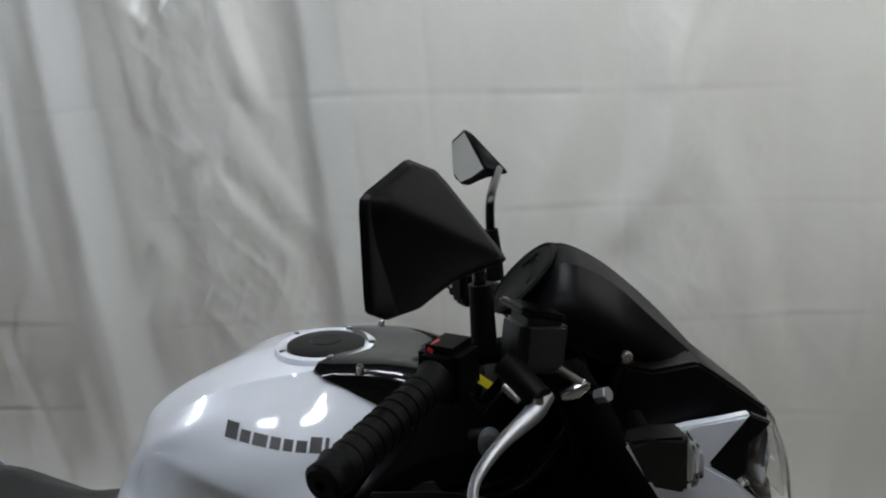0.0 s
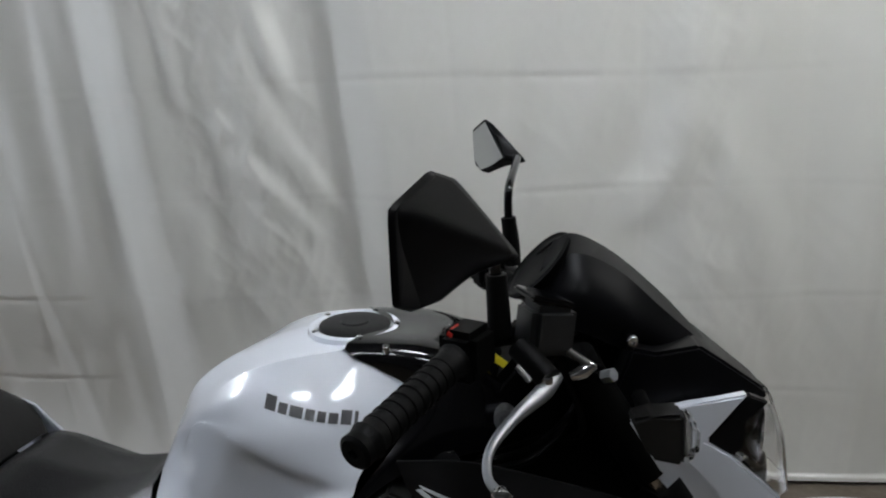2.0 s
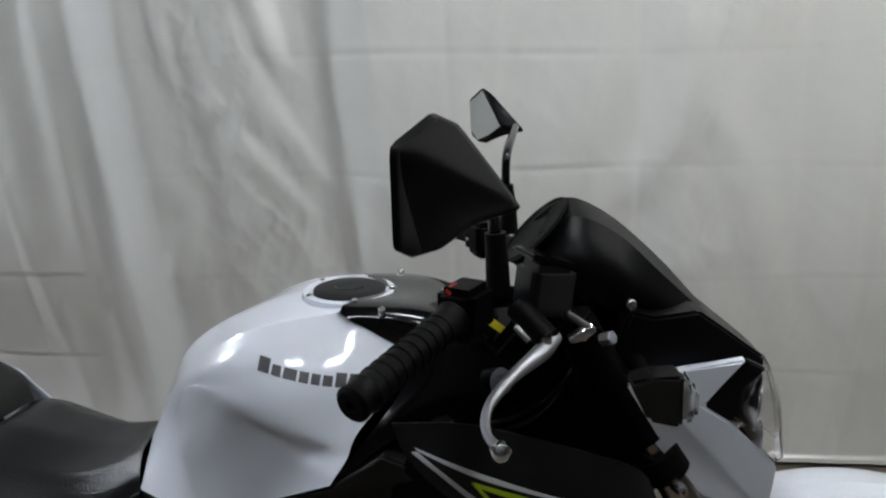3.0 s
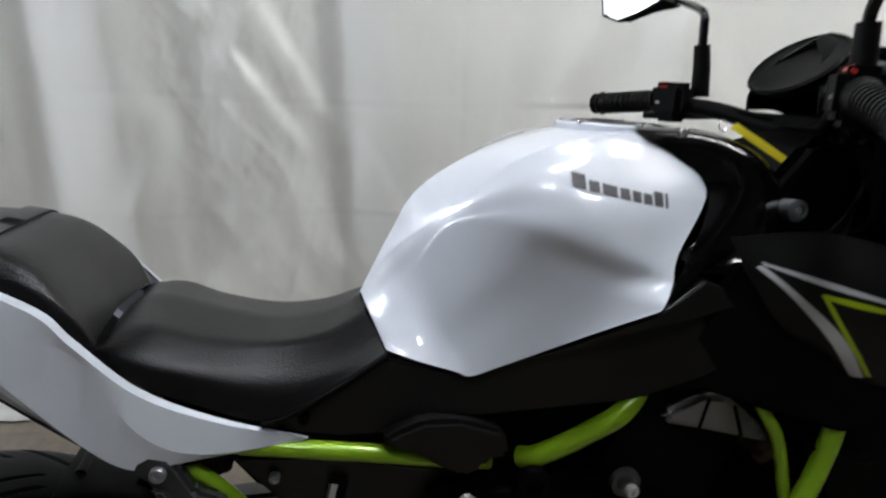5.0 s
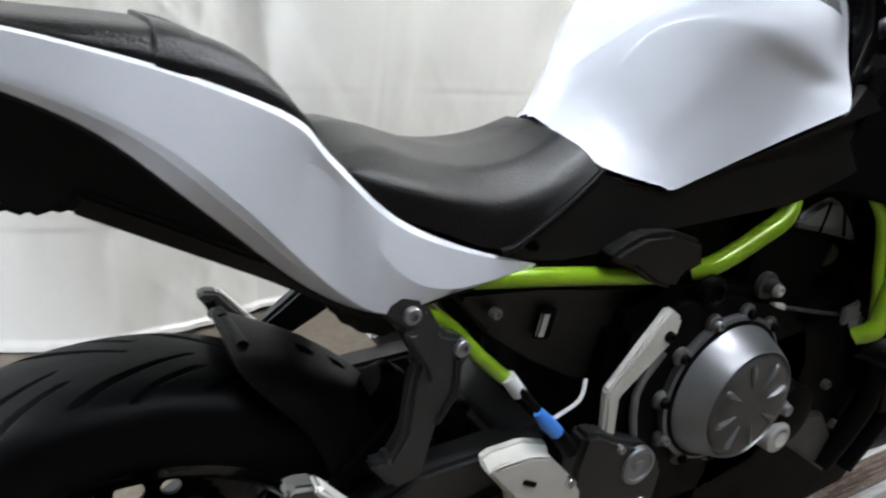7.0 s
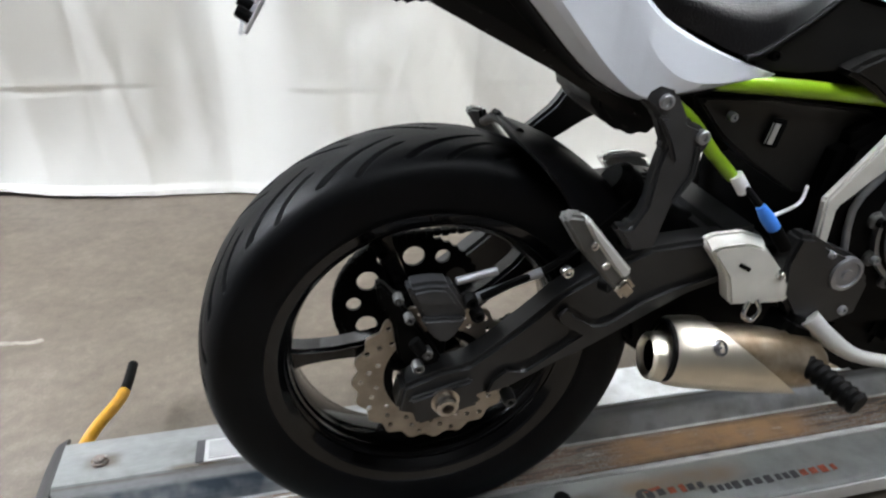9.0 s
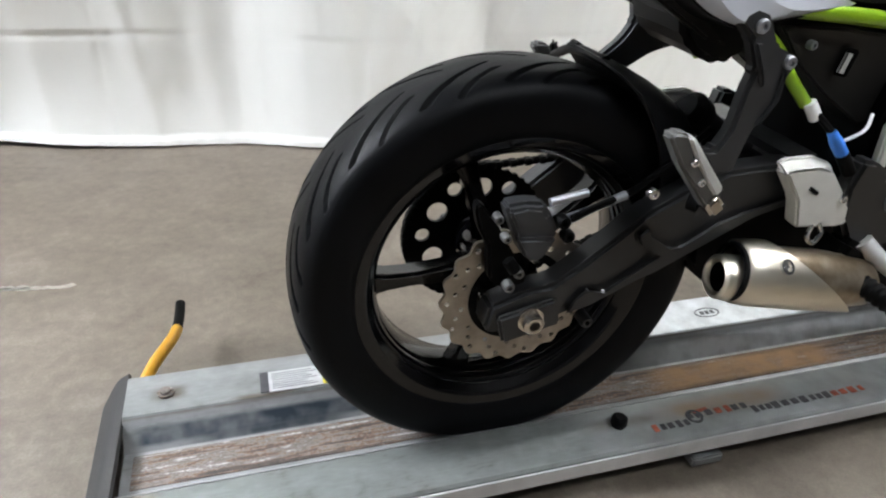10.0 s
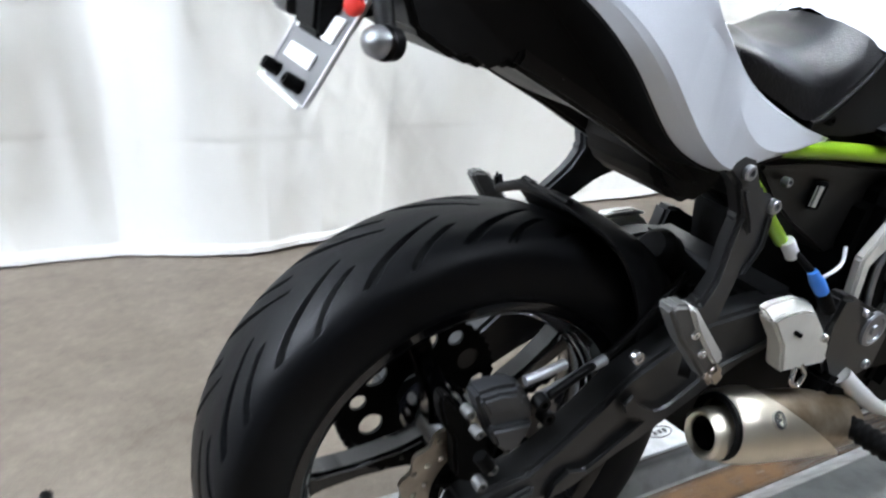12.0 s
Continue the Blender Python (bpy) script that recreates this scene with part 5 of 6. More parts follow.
for s in (0, 1):
    bm = surface([SH0, SH1, SH2, SH3], 6, 5, 0.004)
    sh = part("radiator_shroud", flip(bm) if s else bm, MATT, bike, "black radiator shroud with white and lime stripes")
    if not s:
        ts = tree_of(sh)
        part("white_stripe", decal([[(0.838, 0.947), (0.874, 0.920), (0.926, 0.873), (0.977, 0.819)], [(0.845, 0.949), (0.887, 0.918), (0.943, 0.873), (0.991, 0.818)]], ts), DECALW, sh, "white stripe")
        part("white_stripe", decal([[(0.846, 0.949), (0.924, 0.925), (1.034, 0.8985)], [(0.842, 0.953), (0.923, 0.932), (1.034, 0.900)]], ts), DECALW, sh, "white stripe")
        part("lime_stripe", decal([[(0.905, 0.9215), (0.942, 0.876), (0.991, 0.821)], [(0.912, 0.9195), (0.950, 0.874), (0.998, 0.820)]], ts), LIME, sh, "lime stripe")
        part("lime_stripe", decal([[(0.913, 0.9155), (0.960, 0.904), (1.032, 0.8915)], [(0.907, 0.9225), (0.959, 0.911), (1.031, 0.893)]], ts), LIME, sh, "lime stripe")
        for p, q in (((1.023, 0.879), (1.059, 0.873)), ((1.019, 0.855), (1.056, 0.872)), ((1.019, 0.853), (1.062, 0.846))):
            part("emblem_bar", decal([[p, q], [(p[0], p[1] + 0.0018), (q[0], q[1] + 0.0018)]], ts), GREYP, sh)
LS = [(0.745, 0.790), (0.80, 0.86), (0.84, 0.945), (0.90, 0.90), (0.965, 0.825), (1.04, 0.80), (1.10, 0.80), (1.06, 0.765), (0.96, 0.762), (0.88, 0.780), (0.82, 0.795)]
for s in (0, 1):
    bm = panel(LS, [-0.145, -0.152, -0.160, -0.175, -0.180, -0.180, -0.16, -0.195, -0.20, -0.175, -0.15], 0.02, 0.003)
    part("lower_shroud", flip(bm) if s else bm, DARK, bike)
for s in (0, 1):
    bm = panel([(0.934, 0.744), (1.027, 0.714), (1.101, 0.612), (1.122, 0.491), (1.088, 0.419), (1.019, 0.44), (0.973, 0.603), (0.967, 0.673)], -0.185, 0.02, 0.005)
    part("radiator_duct", flip(bm) if s else bm, DARK, bike, "black radiator side duct")
part("radiator", block((1.05, 0, 0.70), (0.05, 0.30, 0.30), (0, -14, 0), 0.01), DARK, bike, "black radiator")
for s in (0, 1):
    bm = panel([(0.955, 0.775), (1.09, 0.80), (1.13, 0.70), (1.08, 0.55), (1.0, 0.48), (0.955, 0.56), (0.975, 0.66)], -0.155, 0.02, 0.004)
    part("radiator_side", flip(bm) if s else bm, DARK, bike)
part("belly", panel([(0.80, 0.60), (1.06, 0.56), (1.03, 0.40), (0.90, 0.31), (0.62, 0.28), (0.56, 0.36), (0.62, 0.42)], -0.12, 0.24, 0.02), DARK, bike)
part("engine_front", panel([(0.74, 0.60), (0.98, 0.62), (1.12, 0.62), (1.19, 0.48), (1.18, 0.34), (1.08, 0.25), (0.90, 0.24), (0.66, 0.33)], -0.140, 0.28, 0.015), DARK, bike)
for hx, hz, hr in ((1.00, 0.50, 0.017), (1.075, 0.47, 0.014)):
    part("coolant_hose", tube([(hx - 0.06, -0.150, hz + 0.16), (hx, -0.165, hz + 0.06), (hx + 0.01, -0.165, hz - 0.05), (hx - 0.03, -0.150, hz - 0.16)], hr, 14), GRIP, bike, "black rubber coolant hose")
    part("hose_clamp", lathe([(-0.006, hr + 0.001), (-0.006, hr + 0.0025), (0.006, hr + 0.0025), (0.006, hr + 0.001)], (hx, -0.165, hz + 0.055), (0.1, 0, -1), 20, False), ALLOYD, bike)
for bx, bz in ((0.93, 0.49), (0.985, 0.405), (1.06, 0.36), (1.13, 0.44), (0.88, 0.42)):
    part("case_bolt", bolt((bx, -0.141, bz), (0, -1, 0), 0.008, 0.008), ALLOYD, bike)
part("case_web", panel([(0.86, 0.46), (0.94, 0.44), (1.02, 0.34), (1.00, 0.31), (0.90, 0.38), (0.84, 0.42)], -0.150, 0.02, 0.005), ALLOYD, bike, "dark cast engine web")
for k in range(2):
    part("header_pipe", tube([(0.93, -0.05 + 0.1 * k, 0.70), (1.03, -0.05 + 0.1 * k, 0.62), (1.05, -0.05 + 0.1 * k, 0.48), (0.95, -0.05 + 0.1 * k, 0.36), (0.75, -0.05 + 0.1 * k, 0.30)], 0.02, 14), STEEL, bike, "steel exhaust header pipe")
part("side_reflector", block((1.078, -0.168, 0.772), (0.034, 0.008, 0.014), (0, 10, 0), 0.003), REDP, bike, "red side reflector")
part("reflector_bolt", bolt((1.094, -0.168, 0.756), (0, -1, 0), 0.010, 0.008), CHROME, bike)

# fork
for s in (-1, 1):
    part("fork_tube", tube([(1.02, s * 0.105, 1.075), (1.22, s * 0.105, 0.742)], 0.0205, 20, smooth=False), FORKGOLD, bike, "bright fork tube")
    part("fork_slider", tube([(1.215, s * 0.105, 0.75), (1.41, s * 0.105, 0.43)], 0.029, 20, smooth=False), GLOSS, bike, "black fork slider")
    part("fork_sleeve", tube([(1.018, s * 0.105, 1.078), (1.108, s * 0.105, 0.929)], 0.0245, 20, smooth=False), DARK, bike, "black sleeve over the upper fork")
    part("fork_clamp", tube([(1.118, s * 0.105, 0.912), (1.135, s * 0.105, 0.884)], 0.031, 20, smooth=False), DARK, bike)
    part("clamp_bolt", bolt((1.14, s * 0.14, 0.885), (0.4, s, 0), 0.007, 0.012), CHROME, bike)
part("steering_head", panel([(0.82, 0.90), (0.86, 0.97), (0.92, 1.02), (0.96, 1.07), (1.04, 1.09), (1.10, 0.95), (1.15, 0.86), (1.12, 0.80), (1.0, 0.80), (0.90, 0.82)], -0.075, 0.15, 0.012), DARK, bike)
for k, (ya, yb) in enumerate(((-0.09, -0.10), (-0.07, -0.12), (0.08, 0.10), (-0.11, -0.09))):
    part("cable", tube([(0.96 + 0.012 * k, ya * 1.2, 1.095), (1.03, ya, 1.03 - 0.015 * k), (0.98, yb, 0.96), (0.90, yb, 0.93)], 0.0045, 8), GRIP, bike)
part("hose_fitting", tube([(1.013, -0.13, 1.063), (1.028, -0.13, 1.069), (1.04, -0.13, 1.077)], [0.007, 0.010, 0.006], 12, smooth=False), CHROME, bike, "bright brake hose fitting")
part("fitting_nut", drum((1.05, -0.13, 1.062), (0.6, -0.6, 0.4), 0.016, 0.008, 6, 0.001), ALLOY, bike, "bright metal nut")
part("hose_fitting", tube([(1.01, -0.13, 1.093), (1.04, -0.132, 1.073)], 0.0045, 10, smooth=False), ALLOYD, bike)
part("top_yoke", block((1.02, 0, 1.07), (0.07, 0.26, 0.03), (0, 30, 0), 0.008), DARK, bike)
part("lower_yoke", block((1.115, 0, 0.90), (0.07, 0.26, 0.035), (0, 30, 0), 0.008), DARK, bike)
F0 = [(1.41 + 0.325 * math.cos(a), -0.06, 0.46 + 0.325 * math.sin(a)) for a in np.linspace(radians(165), radians(45), 9)]
F1 = [(1.41 + 0.34 * math.cos(a), -0.035, 0.46 + 0.34 * math.sin(a)) for a in np.linspace(radians(165), radians(45), 9)]
F2 = [(1.41 + 0.345 * math.cos(a), 0, 0.46 + 0.345 * math.sin(a)) for a in np.linspace(radians(165), radians(45), 9)]
FS = [(1.41 + 0.27 * math.cos(a), -0.075, 0.46 + 0.27 * math.sin(a)) for a in np.linspace(radians(150), radians(75), 9)]
part("front_fender", mirrored(surface([FS, F0, F1, F2], 4, 4, 0.003)), WHITE, bike, "glossy white front fender")

# bars, grips and controls
part("handlebar", tube([(0.89, -0.22, 1.120), (0.93, -0.15, 1.118), (0.985, -0.07, 1.090), (1.005, 0, 1.078), (0.992, 0.05, 1.080), (0.955, 0.12, 1.097), (0.90, 0.195, 1.107)], 0.012, 14), DARK, bike, "black handlebar")
for p, q, sd in (((0.822, -0.350, 1.099), (0.890, -0.221, 1.120), -1), ((0.848, 0.290, 1.098), (0.900, 0.193, 1.107), 1)):
    p, q = Vector(p), Vector(q)
    g = part("grip", tube([p, p.lerp(q, 0.06), p.lerp(q, 0.1), p.lerp(q, 0.5), p.lerp(q, 0.92), q], [0.015, 0.0185, 0.016, 0.015, 0.016, 0.019], 18, 4), GRIP, bike, "black ribbed rubber grip")
    d = (p - q).normalized()
    part("bar_end", lathe([(0, 0.016), (0.008, 0.0165), (0.011, 0.013), (0.011, 0.005), (0.006, 0.004)], p, d, 18), DARK, g)
    for k in range(9):
        c = p.lerp(q, 0.16 + 0.085 * k)
        part("grip_rib", lathe([(-0.003, 0.015), (-0.002, 0.0168), (0.002, 0.0168), (0.003, 0.015)], c, d, 18, False), GRIP, g)
    c = q - d * 0.026
    turn = math.degrees(math.atan2(d.y, d.x)) + 90
    sw = part("switch_box", block(c, (0.044, 0.052, 0.050), (0, 0, turn), 0.008), DARK, bike, "black handlebar switch box")
    part("switch_lower", block(c - Vector((0, 0, 0.022)), (0.034, 0.04, 0.02), (0, 0, turn), 0.006), DARK, sw)
    part("red_switch", block(c + Vector((-0.012, 0.004 * sd, 0.020)), (0.012, 0.020, 0.010), (0, 25, turn), 0.003), REDP, sw, "red switch")
    part("button", block(c + Vector((-0.022, 0, -0.004)), (0.008, 0.012, 0.010), (0, 0, turn), 0.003), GREYP, sw)
res = part("brake_reservoir", block((0.984, -0.145, 1.128), (0.054, 0.050, 0.056), (0, 8, 25), 0.008), ARM, bike, "black brake fluid reservoir")
part("reservoir_lid", block((0.983, -0.143, 1.161), (0.055, 0.049, 0.007), (0, 18, 25), 0.003), GLOSS, res)
part("master_cylinder", tube([(0.955, -0.165, 1.112), (0.985, -0.20, 1.09)], 0.014, 12, smooth=False), DARK, res)
lv = part("brake_lever", tube([(0.992, -0.185, 1.088), (0.978, -0.208, 1.080), (0.948, -0.245, 1.070), (0.926, -0.285, 1.060), (0.924, -0.318, 1.053), (0.934, -0.342, 1.052)], [0.009, 0.0095, 0.0062, 0.0048, 0.0042, 0.0045], 10), ALLOY, bike, "silver alloy brake lever")
part("lever_ball", lathe([(-0.009, 0.003), (-0.006, 0.007), (0, 0.0095), (0.006, 0.007), (0.009, 0.003)], (0.936, -0.346, 1.052), (0, -1, -0.5), 16), CHROME, lv)
part("lever_pivot", bolt((0.982, -0.203, 1.092), (0, -0.2, 1), 0.007), CHROME, lv)
part("adjuster_screw", tube([(0.952, -0.19, 1.100), (0.966, -0.20, 1.088)], 0.004, 8, smooth=False), CHROME, lv)
part("clutch_lever", tube([(0.985, 0.14, 1.095), (0.975, 0.20, 1.088), (0.93, 0.29, 1.082)], [0.009, 0.008, 0.006], 10), SATIN, bike, "black clutch lever")
part("key_tag", panel([(0.876, 1.080), (0.883, 1.087), (0.944, 1.049), (0.938, 1.041)], [-0.045, -0.045, -0.062, -0.062], 0.002, 0.0006), YELLOWP, bike, "yellow key tag")
part("key_ring", lathe([(-0.001, 0.007), (0, 0.008), (0.001, 0.007), (0, 0.006), (-0.001, 0.007)], (0.868, -0.040, 1.083), (0.3, -1, 0.2), 20, False), CHROME, bike)
part("frame_bolt", lathe([(-0.03, 0.013), (0.004, 0.013), (0.005, 0.008), (0.002, 0.007), (0.002, 0.003), (0.006, 0.003)], (0.938, -0.098, 0.991), (0, -1, 0.1), 20), ALLOY, bike)


def mirror(outline, back, stalk, boot):
    """A six-sided rear-view mirror: glass, faceted housing with a ridge along its back, and bent stalk with rubber boot."""
    o, k = [Vector(p) for p in outline], [Vector(p) for p in back]
    m = sum(o + k, Vector()) / (len(o) + len(k))
    o, k = [m + 1.07 * (p - m) for p in o], [m + 1.07 * (p - m) for p in k]
    c = sum(o, Vector()) / len(o)
    bm = bmesh.new()
    lip = [bm.verts.new(c + (p - c) * 0.94 + Vector((0.004, 0, 0))) for p in o]
    rim = [bm.verts.new(p) for p in o]
    rear_loop = [bm.verts.new(p) for p in k]
    n = len(o)
    for a, b in ((lip, rim), (rim, rear_loop)):
        for i in range(n):
            bm.faces.new((a[i], a[(i + 1) % n], b[(i + 1) % n], b[i]))
    bm.faces.new(lip)
    bm.faces.new((rear_loop[0], rear_loop[1], rear_loop[5]))
    bm.faces.new((rear_loop[1], rear_loop[2], rear_loop[3], rear_loop[4], rear_loop[5]))
    bmesh.ops.recalc_face_normals(bm, faces=bm.faces)
    sharp = bm.edges.layers.float.new("crease_edge")
    for e in bm.edges:
        e[sharp] = 0.62
    h = part("mirror_housing", bm, SATIN, bike, "black angular rear-view mirror", 180)
    h.modifiers.new("rounding", "SUBSURF").levels = 3
    h.modifiers["rounding"].render_levels = 3
    bm = bmesh.new()
    bm.faces.new([bm.verts.new(c + (p - c) * 0.90 + Vector((-0.0015, 0, 0))) for p in o])
    g = bmesh.ops.extrude_face_region(bm, geom=bm.faces[:])["geom"]
    for v in [e for e in g if isinstance(e, bmesh.types.BMVert)]:
        v.co.x += 0.002
    part("mirror_glass", bm, MIRROR, h, "mirror glass")
    part("mirror_stalk", tube(stalk, 0.0065, 12), GLOSS, h)
    part("stalk_boot", tube(boot, [0.0135, 0.0125, 0.0115], 14, smooth=False), GRIP, h)


RIM = [(0.888, -0.343, 1.322), (0.866, -0.402, 1.304), (0.866, -0.402, 1.240), (0.874, -0.373, 1.226), (0.890, -0.325, 1.232), (0.906, -0.272, 1.250)]
REAR = [(0.904, -0.318, 1.312), (0.88, -0.388, 1.299), (0.869, -0.385, 1.233), (0.892, -0.345, 1.225), (0.917, -0.305, 1.236), (0.954, -0.275, 1.239)]
RIM_FAR = [(0.911, 0.362, 1.326), (0.886, 0.418, 1.304), (0.889, 0.405, 1.249), (0.902, 0.370, 1.237), (0.922, 0.335, 1.248), (0.943, 0.300, 1.266)]
REAR_FAR = [(p[0] + 0.75 * (b[0] - a[0]), p[1] - 0.75 * (b[1] - a[1]), p[2] + 0.75 * (b[2] - a[2])) for p, a, b in zip(RIM_FAR, RIM, REAR)]
mirror(RIM, REAR, [(0.932, -0.164, 1.18), (0.931, -0.167, 1.207), (0.928, -0.190, 1.228), (0.938, -0.270, 1.244)], [(0.935, -0.164, 1.125), (0.934, -0.164, 1.155), (0.932, -0.164, 1.193)])
mirror(RIM_FAR, REAR_FAR, [(0.948, 0.166, 1.17), (0.947, 0.167, 1.212), (0.950, 0.182, 1.238), (0.964, 0.285, 1.266)], [(0.953, 0.166, 1.115), (0.951, 0.166, 1.155), (0.947, 0.166, 1.189)])

# meter, visor, headlight
V0 = [(1.003, 0, 1.190), (1.03, 0, 1.199), (1.078, 0, 1.174), (1.138, 0, 1.121), (1.194, 0, 1.060)]
V1 = [(0.985, -0.040, 1.164), (1.025, -0.050, 1.186), (1.077, -0.052, 1.164), (1.133, -0.044, 1.112), (1.190, -0.022, 1.058)]
V2 = [(0.968, -0.066, 1.126), (1.02, -0.084, 1.146), (1.07, -0.086, 1.124), (1.125, -0.072, 1.082), (1.178, -0.04, 1.052)]
V3 = [(0.968, -0.070, 1.100), (1.025, -0.086, 1.100), (1.07, -0.085, 1.080), (1.12, -0.068, 1.06), (1.170, -0.04, 1.045)]
vis = part("visor", mirrored(surface([V1, V2, V3], 5, 5, 0.003)), SATIN, bike, "satin black headlight visor")
part("visor_top", mirrored(surface([V0, V1], 5, 3, 0.003)), SATIN, vis)
for s in (-1, 1):
    part("visor_bolt", bolt((1.087, s * 0.092, 1.09), (0.2, s, 0), 0.007), CHROME, vis)
bm = lathe([(-0.02, 0.03), (-0.01, 0.045), (0.0, 0.052), (0.006, 0.055), (0.009, 0.052), (0.006, 0.049)], (0.987, 0, 1.155), (-0.69, 0, 0.72), 40)
for v in bm.verts:
    v.co.y *= 1.4
met = part("meter", bm, DARK, bike, "black instrument panel")
bm = lathe([(0.003, 0.051), (0.005, 0.049), (0.0055, 0.001)], (0.987, 0, 1.155), (-0.69, 0, 0.72), 40)
for v in bm.verts:
    v.co.y *= 1.4
part("meter_glass", bm, METERG, met, "instrument glass with painted grey reflection")


def prism(outline, bevel=0.004):
    """A solid between a loop of (x, y, z) on the near side and its mirror image."""
    bm = bmesh.new()
    near = [bm.verts.new(p) for p in outline]
    far = [bm.verts.new((x, -y, z)) for x, y, z in outline]
    n = len(near)
    for i in range(n):
        bm.faces.new((near[i], near[(i + 1) % n], far[(i + 1) % n], far[i]))
    bmesh.ops.triangulate(bm, faces=[bm.faces.new(near), bm.faces.new(list(reversed(far)))])
    bmesh.ops.recalc_face_normals(bm, faces=bm.faces)
    if bevel:
        edges = [e for e in bm.edges if len(e.link_faces) == 2 and e.calc_face_angle(0) > 0.3]
        bmesh.ops.bevel(bm, geom=edges, offset=bevel, segments=2, affect="EDGES", clamp_overlap=True)
    return bm


part("headlight_brow", prism([(1.085, -0.105, 1.085), (1.115, -0.100, 1.077), (1.171, -0.072, 1.075), (1.204, -0.058, 1.050), (1.268, -0.030, 0.999), (1.269, -0.030, 0.984), (1.230, -0.060, 1.002), (1.157, -0.095, 1.013), (1.097, -0.105, 1.003), (1.065, -0.105, 1.026)]), SATIN, bike, "satin black pointed brow over the headlight")
CW = [(1.057, -0.125, 0.996), (1.099, -0.125, 1.011), (1.150, -0.120, 1.021), (1.224, -0.092, 1.022), (1.171, -0.116, 0.974), (1.203, -0.107, 0.951), (1.280, -0.072, 0.871), (1.274, -0.072, 0.800), (1.180, -0.110, 0.851), (1.121, -0.125, 0.921)]
for s in (0, 1):
    bm = panel([(x, z) for x, y, z in CW], [y for x, y, z in CW], 0.016, 0.003)
    part("headlight_cowl", flip(bm) if s else bm, WHITE, bike, "glossy white headlight cowl")
hl = part("headlight_body", prism([(1.10, -0.100, 1.02), (1.17, -0.100, 1.005), (1.215, -0.080, 0.99), (1.225, -0.070, 0.90), (1.235, -0.060, 0.86), (1.16, -0.090, 0.86), (1.10, -0.100, 0.95)], 0.008), DARK, bike)
BD = [(1.226, -0.090, 1.020), (1.262, -0.056, 0.994), (1.222, -0.092, 0.986), (1.219, -0.098, 0.955), (1.206, -0.104, 0.949), (1.171, -0.113, 0.974)]
for s in (0, 1):
    bm = panel([(x, z) for x, y, z in BD], [y for x, y, z in BD], 0.014, 0.002)
    part("lamp_border", flip(bm) if s else bm, SATIN, hl, "black rim of the headlight")
part("headlight_lens", mirrored(surface([[(1.225, -0.086, 1.000), (1.214, -0.097, 0.955), (1.278, -0.067, 0.874)], [(1.268, -0.050, 0.990), (1.277, -0.064, 0.945), (1.297, -0.046, 0.870)], [(1.280, 0, 0.988), (1.300, 0, 0.940), (1.310, 0, 0.868)]], 5, 5, 0.003)), LENS, hl, "clear headlight lens")
for s in (-1, 1):
    part("reflector", lathe([(0, 0.010), (0.012, 0.028), (0.030, 0.037), (0.030, 0.035), (0.014, 0.025), (0.004, 0.008)], (1.222, s * 0.045, 0.955), (1, s * 0.15, -0.1), 32, False), CHROME, hl, "bright lamp reflector")
    part("reflector", lathe([(0, 0.008), (0.010, 0.022), (0.022, 0.029), (0.022, 0.027), (0.011, 0.020), (0.004, 0.006)], (1.240, s * 0.040, 0.895), (1, s * 0.15, -0.1), 32, False), CHROME, hl, "bright lamp reflector")


def indicator(x, z, y, d, lens):
    """A wedge-shaped turn signal whose lens points along d."""
    s = 1 if y > 0 else -1
    body = [(x, z), (x + d * 0.017, z + 0.016), (x + d * 0.048, z + 0.023), (x + d * 0.050, z - 0.036), (x + d * 0.018, z - 0.036)]
    bm = panel(body, [-abs(y) + 0.010, -abs(y) - 0.014, -abs(y) - 0.022, -abs(y) - 0.022, -abs(y) - 0.010], 0.036, 0.004)
    i = part("indicator", flip(bm) if s > 0 else bm, PANELP, bike, "black turn signal with clear lens")
    bm = panel([(x + d * 0.0505, z + 0.022), (x + d * 0.066, z + 0.006), (x + d * 0.066, z - 0.028), (x + d * 0.0505, z - 0.035)], -abs(y) - 0.020, 0.032, 0.006)
    part("indicator_lens", flip(bm) if s > 0 else bm, lens, i, "clear lens")
    bm = panel([(x + d * 0.052, z + 0.014), (x + d * 0.058, z + 0.004), (x + d * 0.058, z - 0.024), (x + d * 0.052, z - 0.029)], -abs(y) - 0.012, 0.020, 0.002)
    part("lamp_reflector", flip(bm) if s > 0 else bm, ALLOYW, i, "pale reflector behind the lens")
    part("indicator_stem", tube([(x + d * 0.02, y, z), (x + d * 0.02, y * 0.5, z)], 0.009, 10, smooth=False), GRIP, i)


for s in (-1, 1):
    indicator(1.075, 1.026, s * 0.175, 1, LENS)
    ri = part("indicator", lathe([(0, 0.008), (0.003, 0.012), (0.014, 0.013), (0.017, 0.011)], (-0.143, s * 0.118, 0.846), (-0.85, s * 0.45, 0.15), 20), SATIN, bike, "small rear turn signal with clear lens")
    part("indicator_lens", lathe([(0.015, 0.0118), (0.021, 0.012), (0.028, 0.0095), (0.032, 0.005), (0.033, 0.001)], (-0.143, s * 0.118, 0.846), (-0.85, s * 0.45, 0.15), 20), LENS, ri, "clear lens")
    part("reflector", lathe([(0.0165, 0.0085), (0.020, 0.0085), (0.025, 0.006), (0.028, 0.002)], (-0.143, s * 0.118, 0.846), (-0.85, s * 0.45, 0.15), 16), ALLOY, ri)
    part("indicator_stem", tube([(-0.148, s * 0.112, 0.852), (-0.142, s * 0.085, 0.874), (-0.135, s * 0.05, 0.89)], 0.008, 10), GRIP, ri)

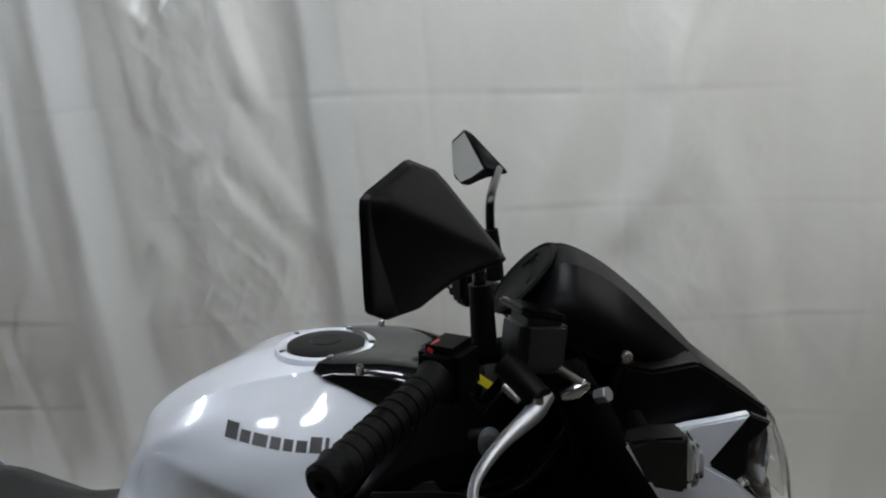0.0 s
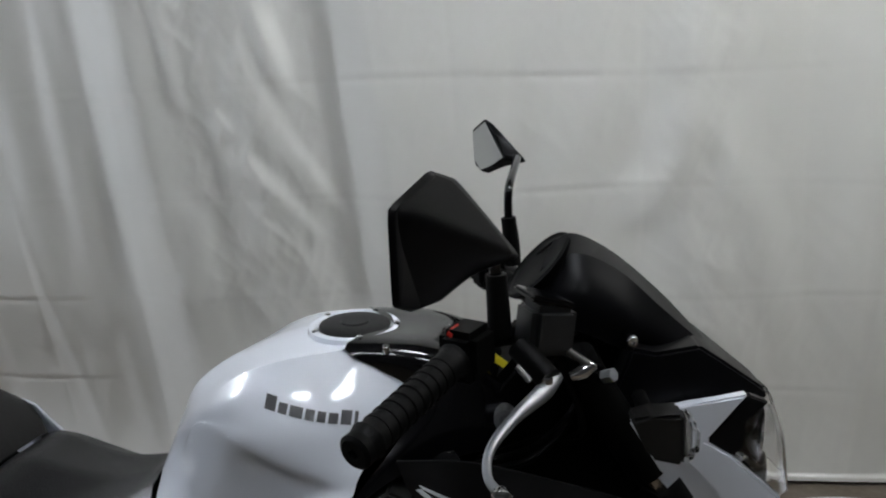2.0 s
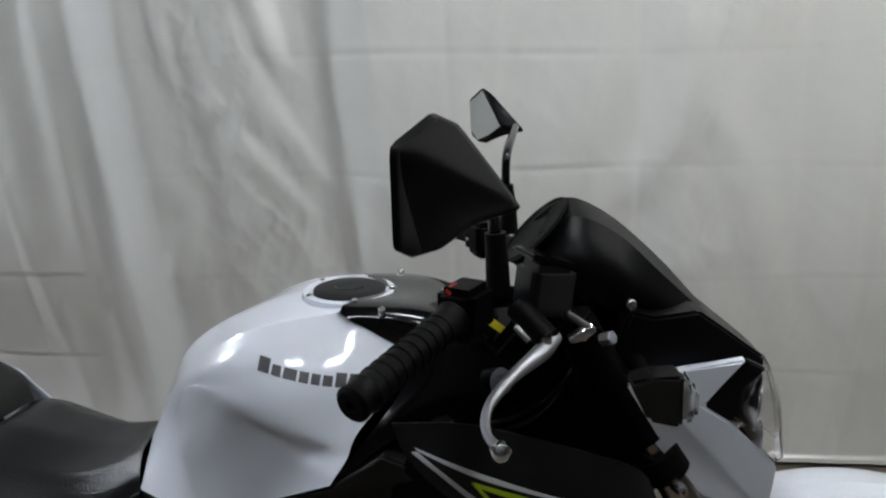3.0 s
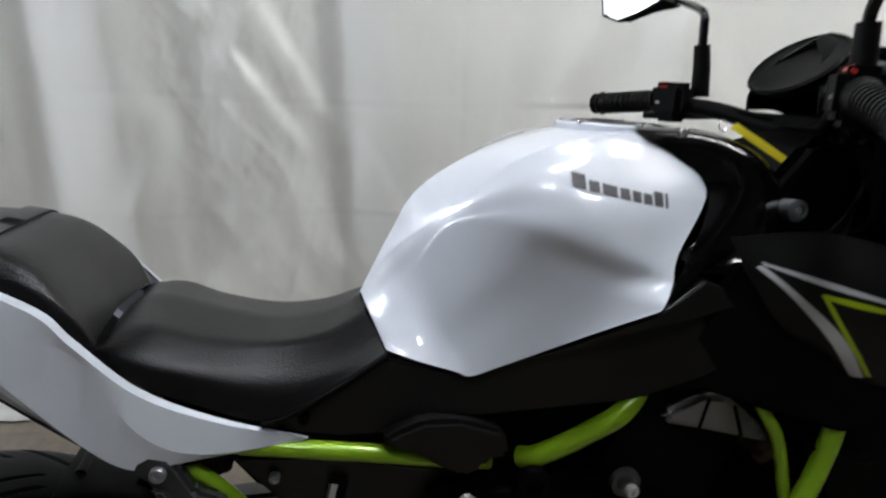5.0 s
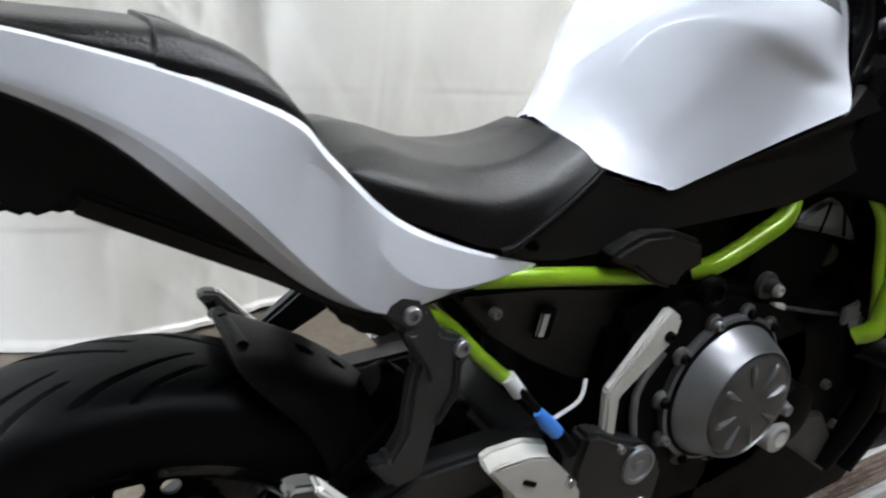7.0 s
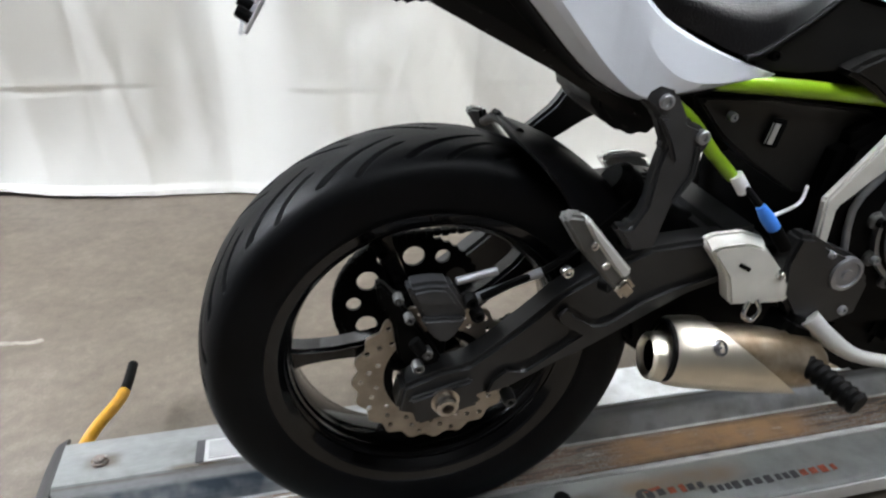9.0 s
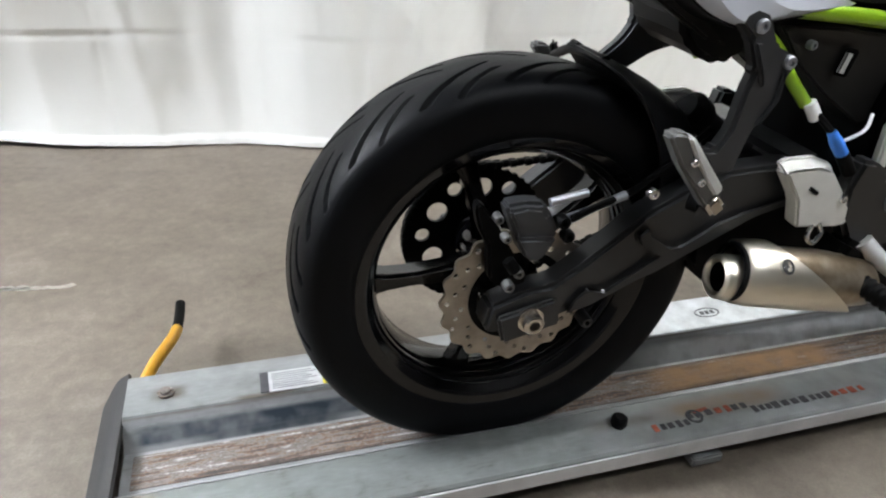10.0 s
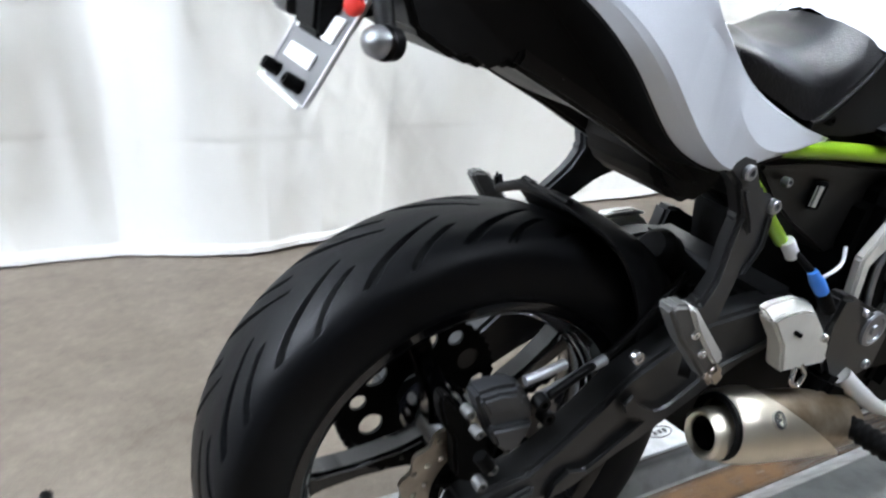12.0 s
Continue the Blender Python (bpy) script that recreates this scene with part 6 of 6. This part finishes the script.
# plate holder and tail lamp
part("plate_arm", panel([(-0.085, 0.87), (-0.12, 0.90), (-0.15, 0.90), (-0.175, 0.875), (-0.178, 0.84), (-0.160, 0.825), (-0.145, 0.85), (-0.10, 0.86)], -0.03, 0.06, 0.004), DARK, bike, "black plate bracket")
pl = part("plate", block((-0.170, -0.005, 0.832), (0.003, 0.135, 0.10), (0, 33, 0), 0.001), PLATEG, bike, "grey see-through plate with white bars")
for k in range(2):
    part("plate_bar", block((-0.165 - 0.0175 * k, -0.003, 0.845 - 0.026 * k), (0.002, 0.105 - 0.03 * k, 0.022 - 0.008 * k), (0, 33, 0), 0.0005), PAPER, pl, "plain white bar")
for dz in (-0.049, 0.049):
    part("plate_rim", block((-0.171 + 0.65 * dz, -0.005, 0.832 + 0.84 * dz), (0.004, 0.135, 0.003), (0, 33, 0), 0.0005), PAPER, pl)
for s in (-1, 1):
    part("plate_rim", block((-0.171, -0.005 + s * 0.066, 0.832), (0.004, 0.003, 0.10), (0, 33, 0), 0.0005), PAPER, pl)
    part("plate_screw", bolt((-0.196, -0.006 + s * 0.036, 0.802), (-0.84, 0, 0.54), 0.0065, 0.012), DARK, pl)
    part("rear_reflector", lathe([(0, 0.008), (0.005, 0.008), (0.007, 0.005)], (-0.160, s * 0.080, 0.868), (-0.8, s * 0.6, 0), 20), REDP, pl, "red reflector")
for s in (0, 1):
    bm = panel([(-0.115, 0.905), (-0.128, 0.94), (-0.150, 0.962), (-0.175, 0.970), (-0.150, 0.93), (-0.125, 0.895)], -0.07, 0.03, 0.004)
    part("tail_lamp", flip(bm) if s else bm, TINT, bike, "smoked tail lamp lens")

# old paint on the floor
random.seed(7)
for k in range(9):
    cx, cy = -0.92 + 0.02 * k + random.uniform(-0.008, 0.008), 0.635 - 0.0027 * k * 1.1 + random.uniform(-0.004, 0.004)
    pts = [(cx + random.uniform(0.010, 0.022) * math.cos(a), cy + random.uniform(0.005, 0.012) * math.sin(a)) for a in (2 * math.pi * j / 9 for j in range(9))]
    bm = bmesh.new()
    f = bm.faces.new([bm.verts.new((px, py, 0.0004)) for px, py in pts])
    g = bmesh.ops.extrude_face_region(bm, geom=[f])["geom"]
    for v in [e for e in g if isinstance(e, bmesh.types.BMVert)]:
        v.co.z += 0.0006
    tagged(part("floor_paint", bm, OLDPAINT), "flaking fleck of old white floor paint", "paint mark", kind="structure")
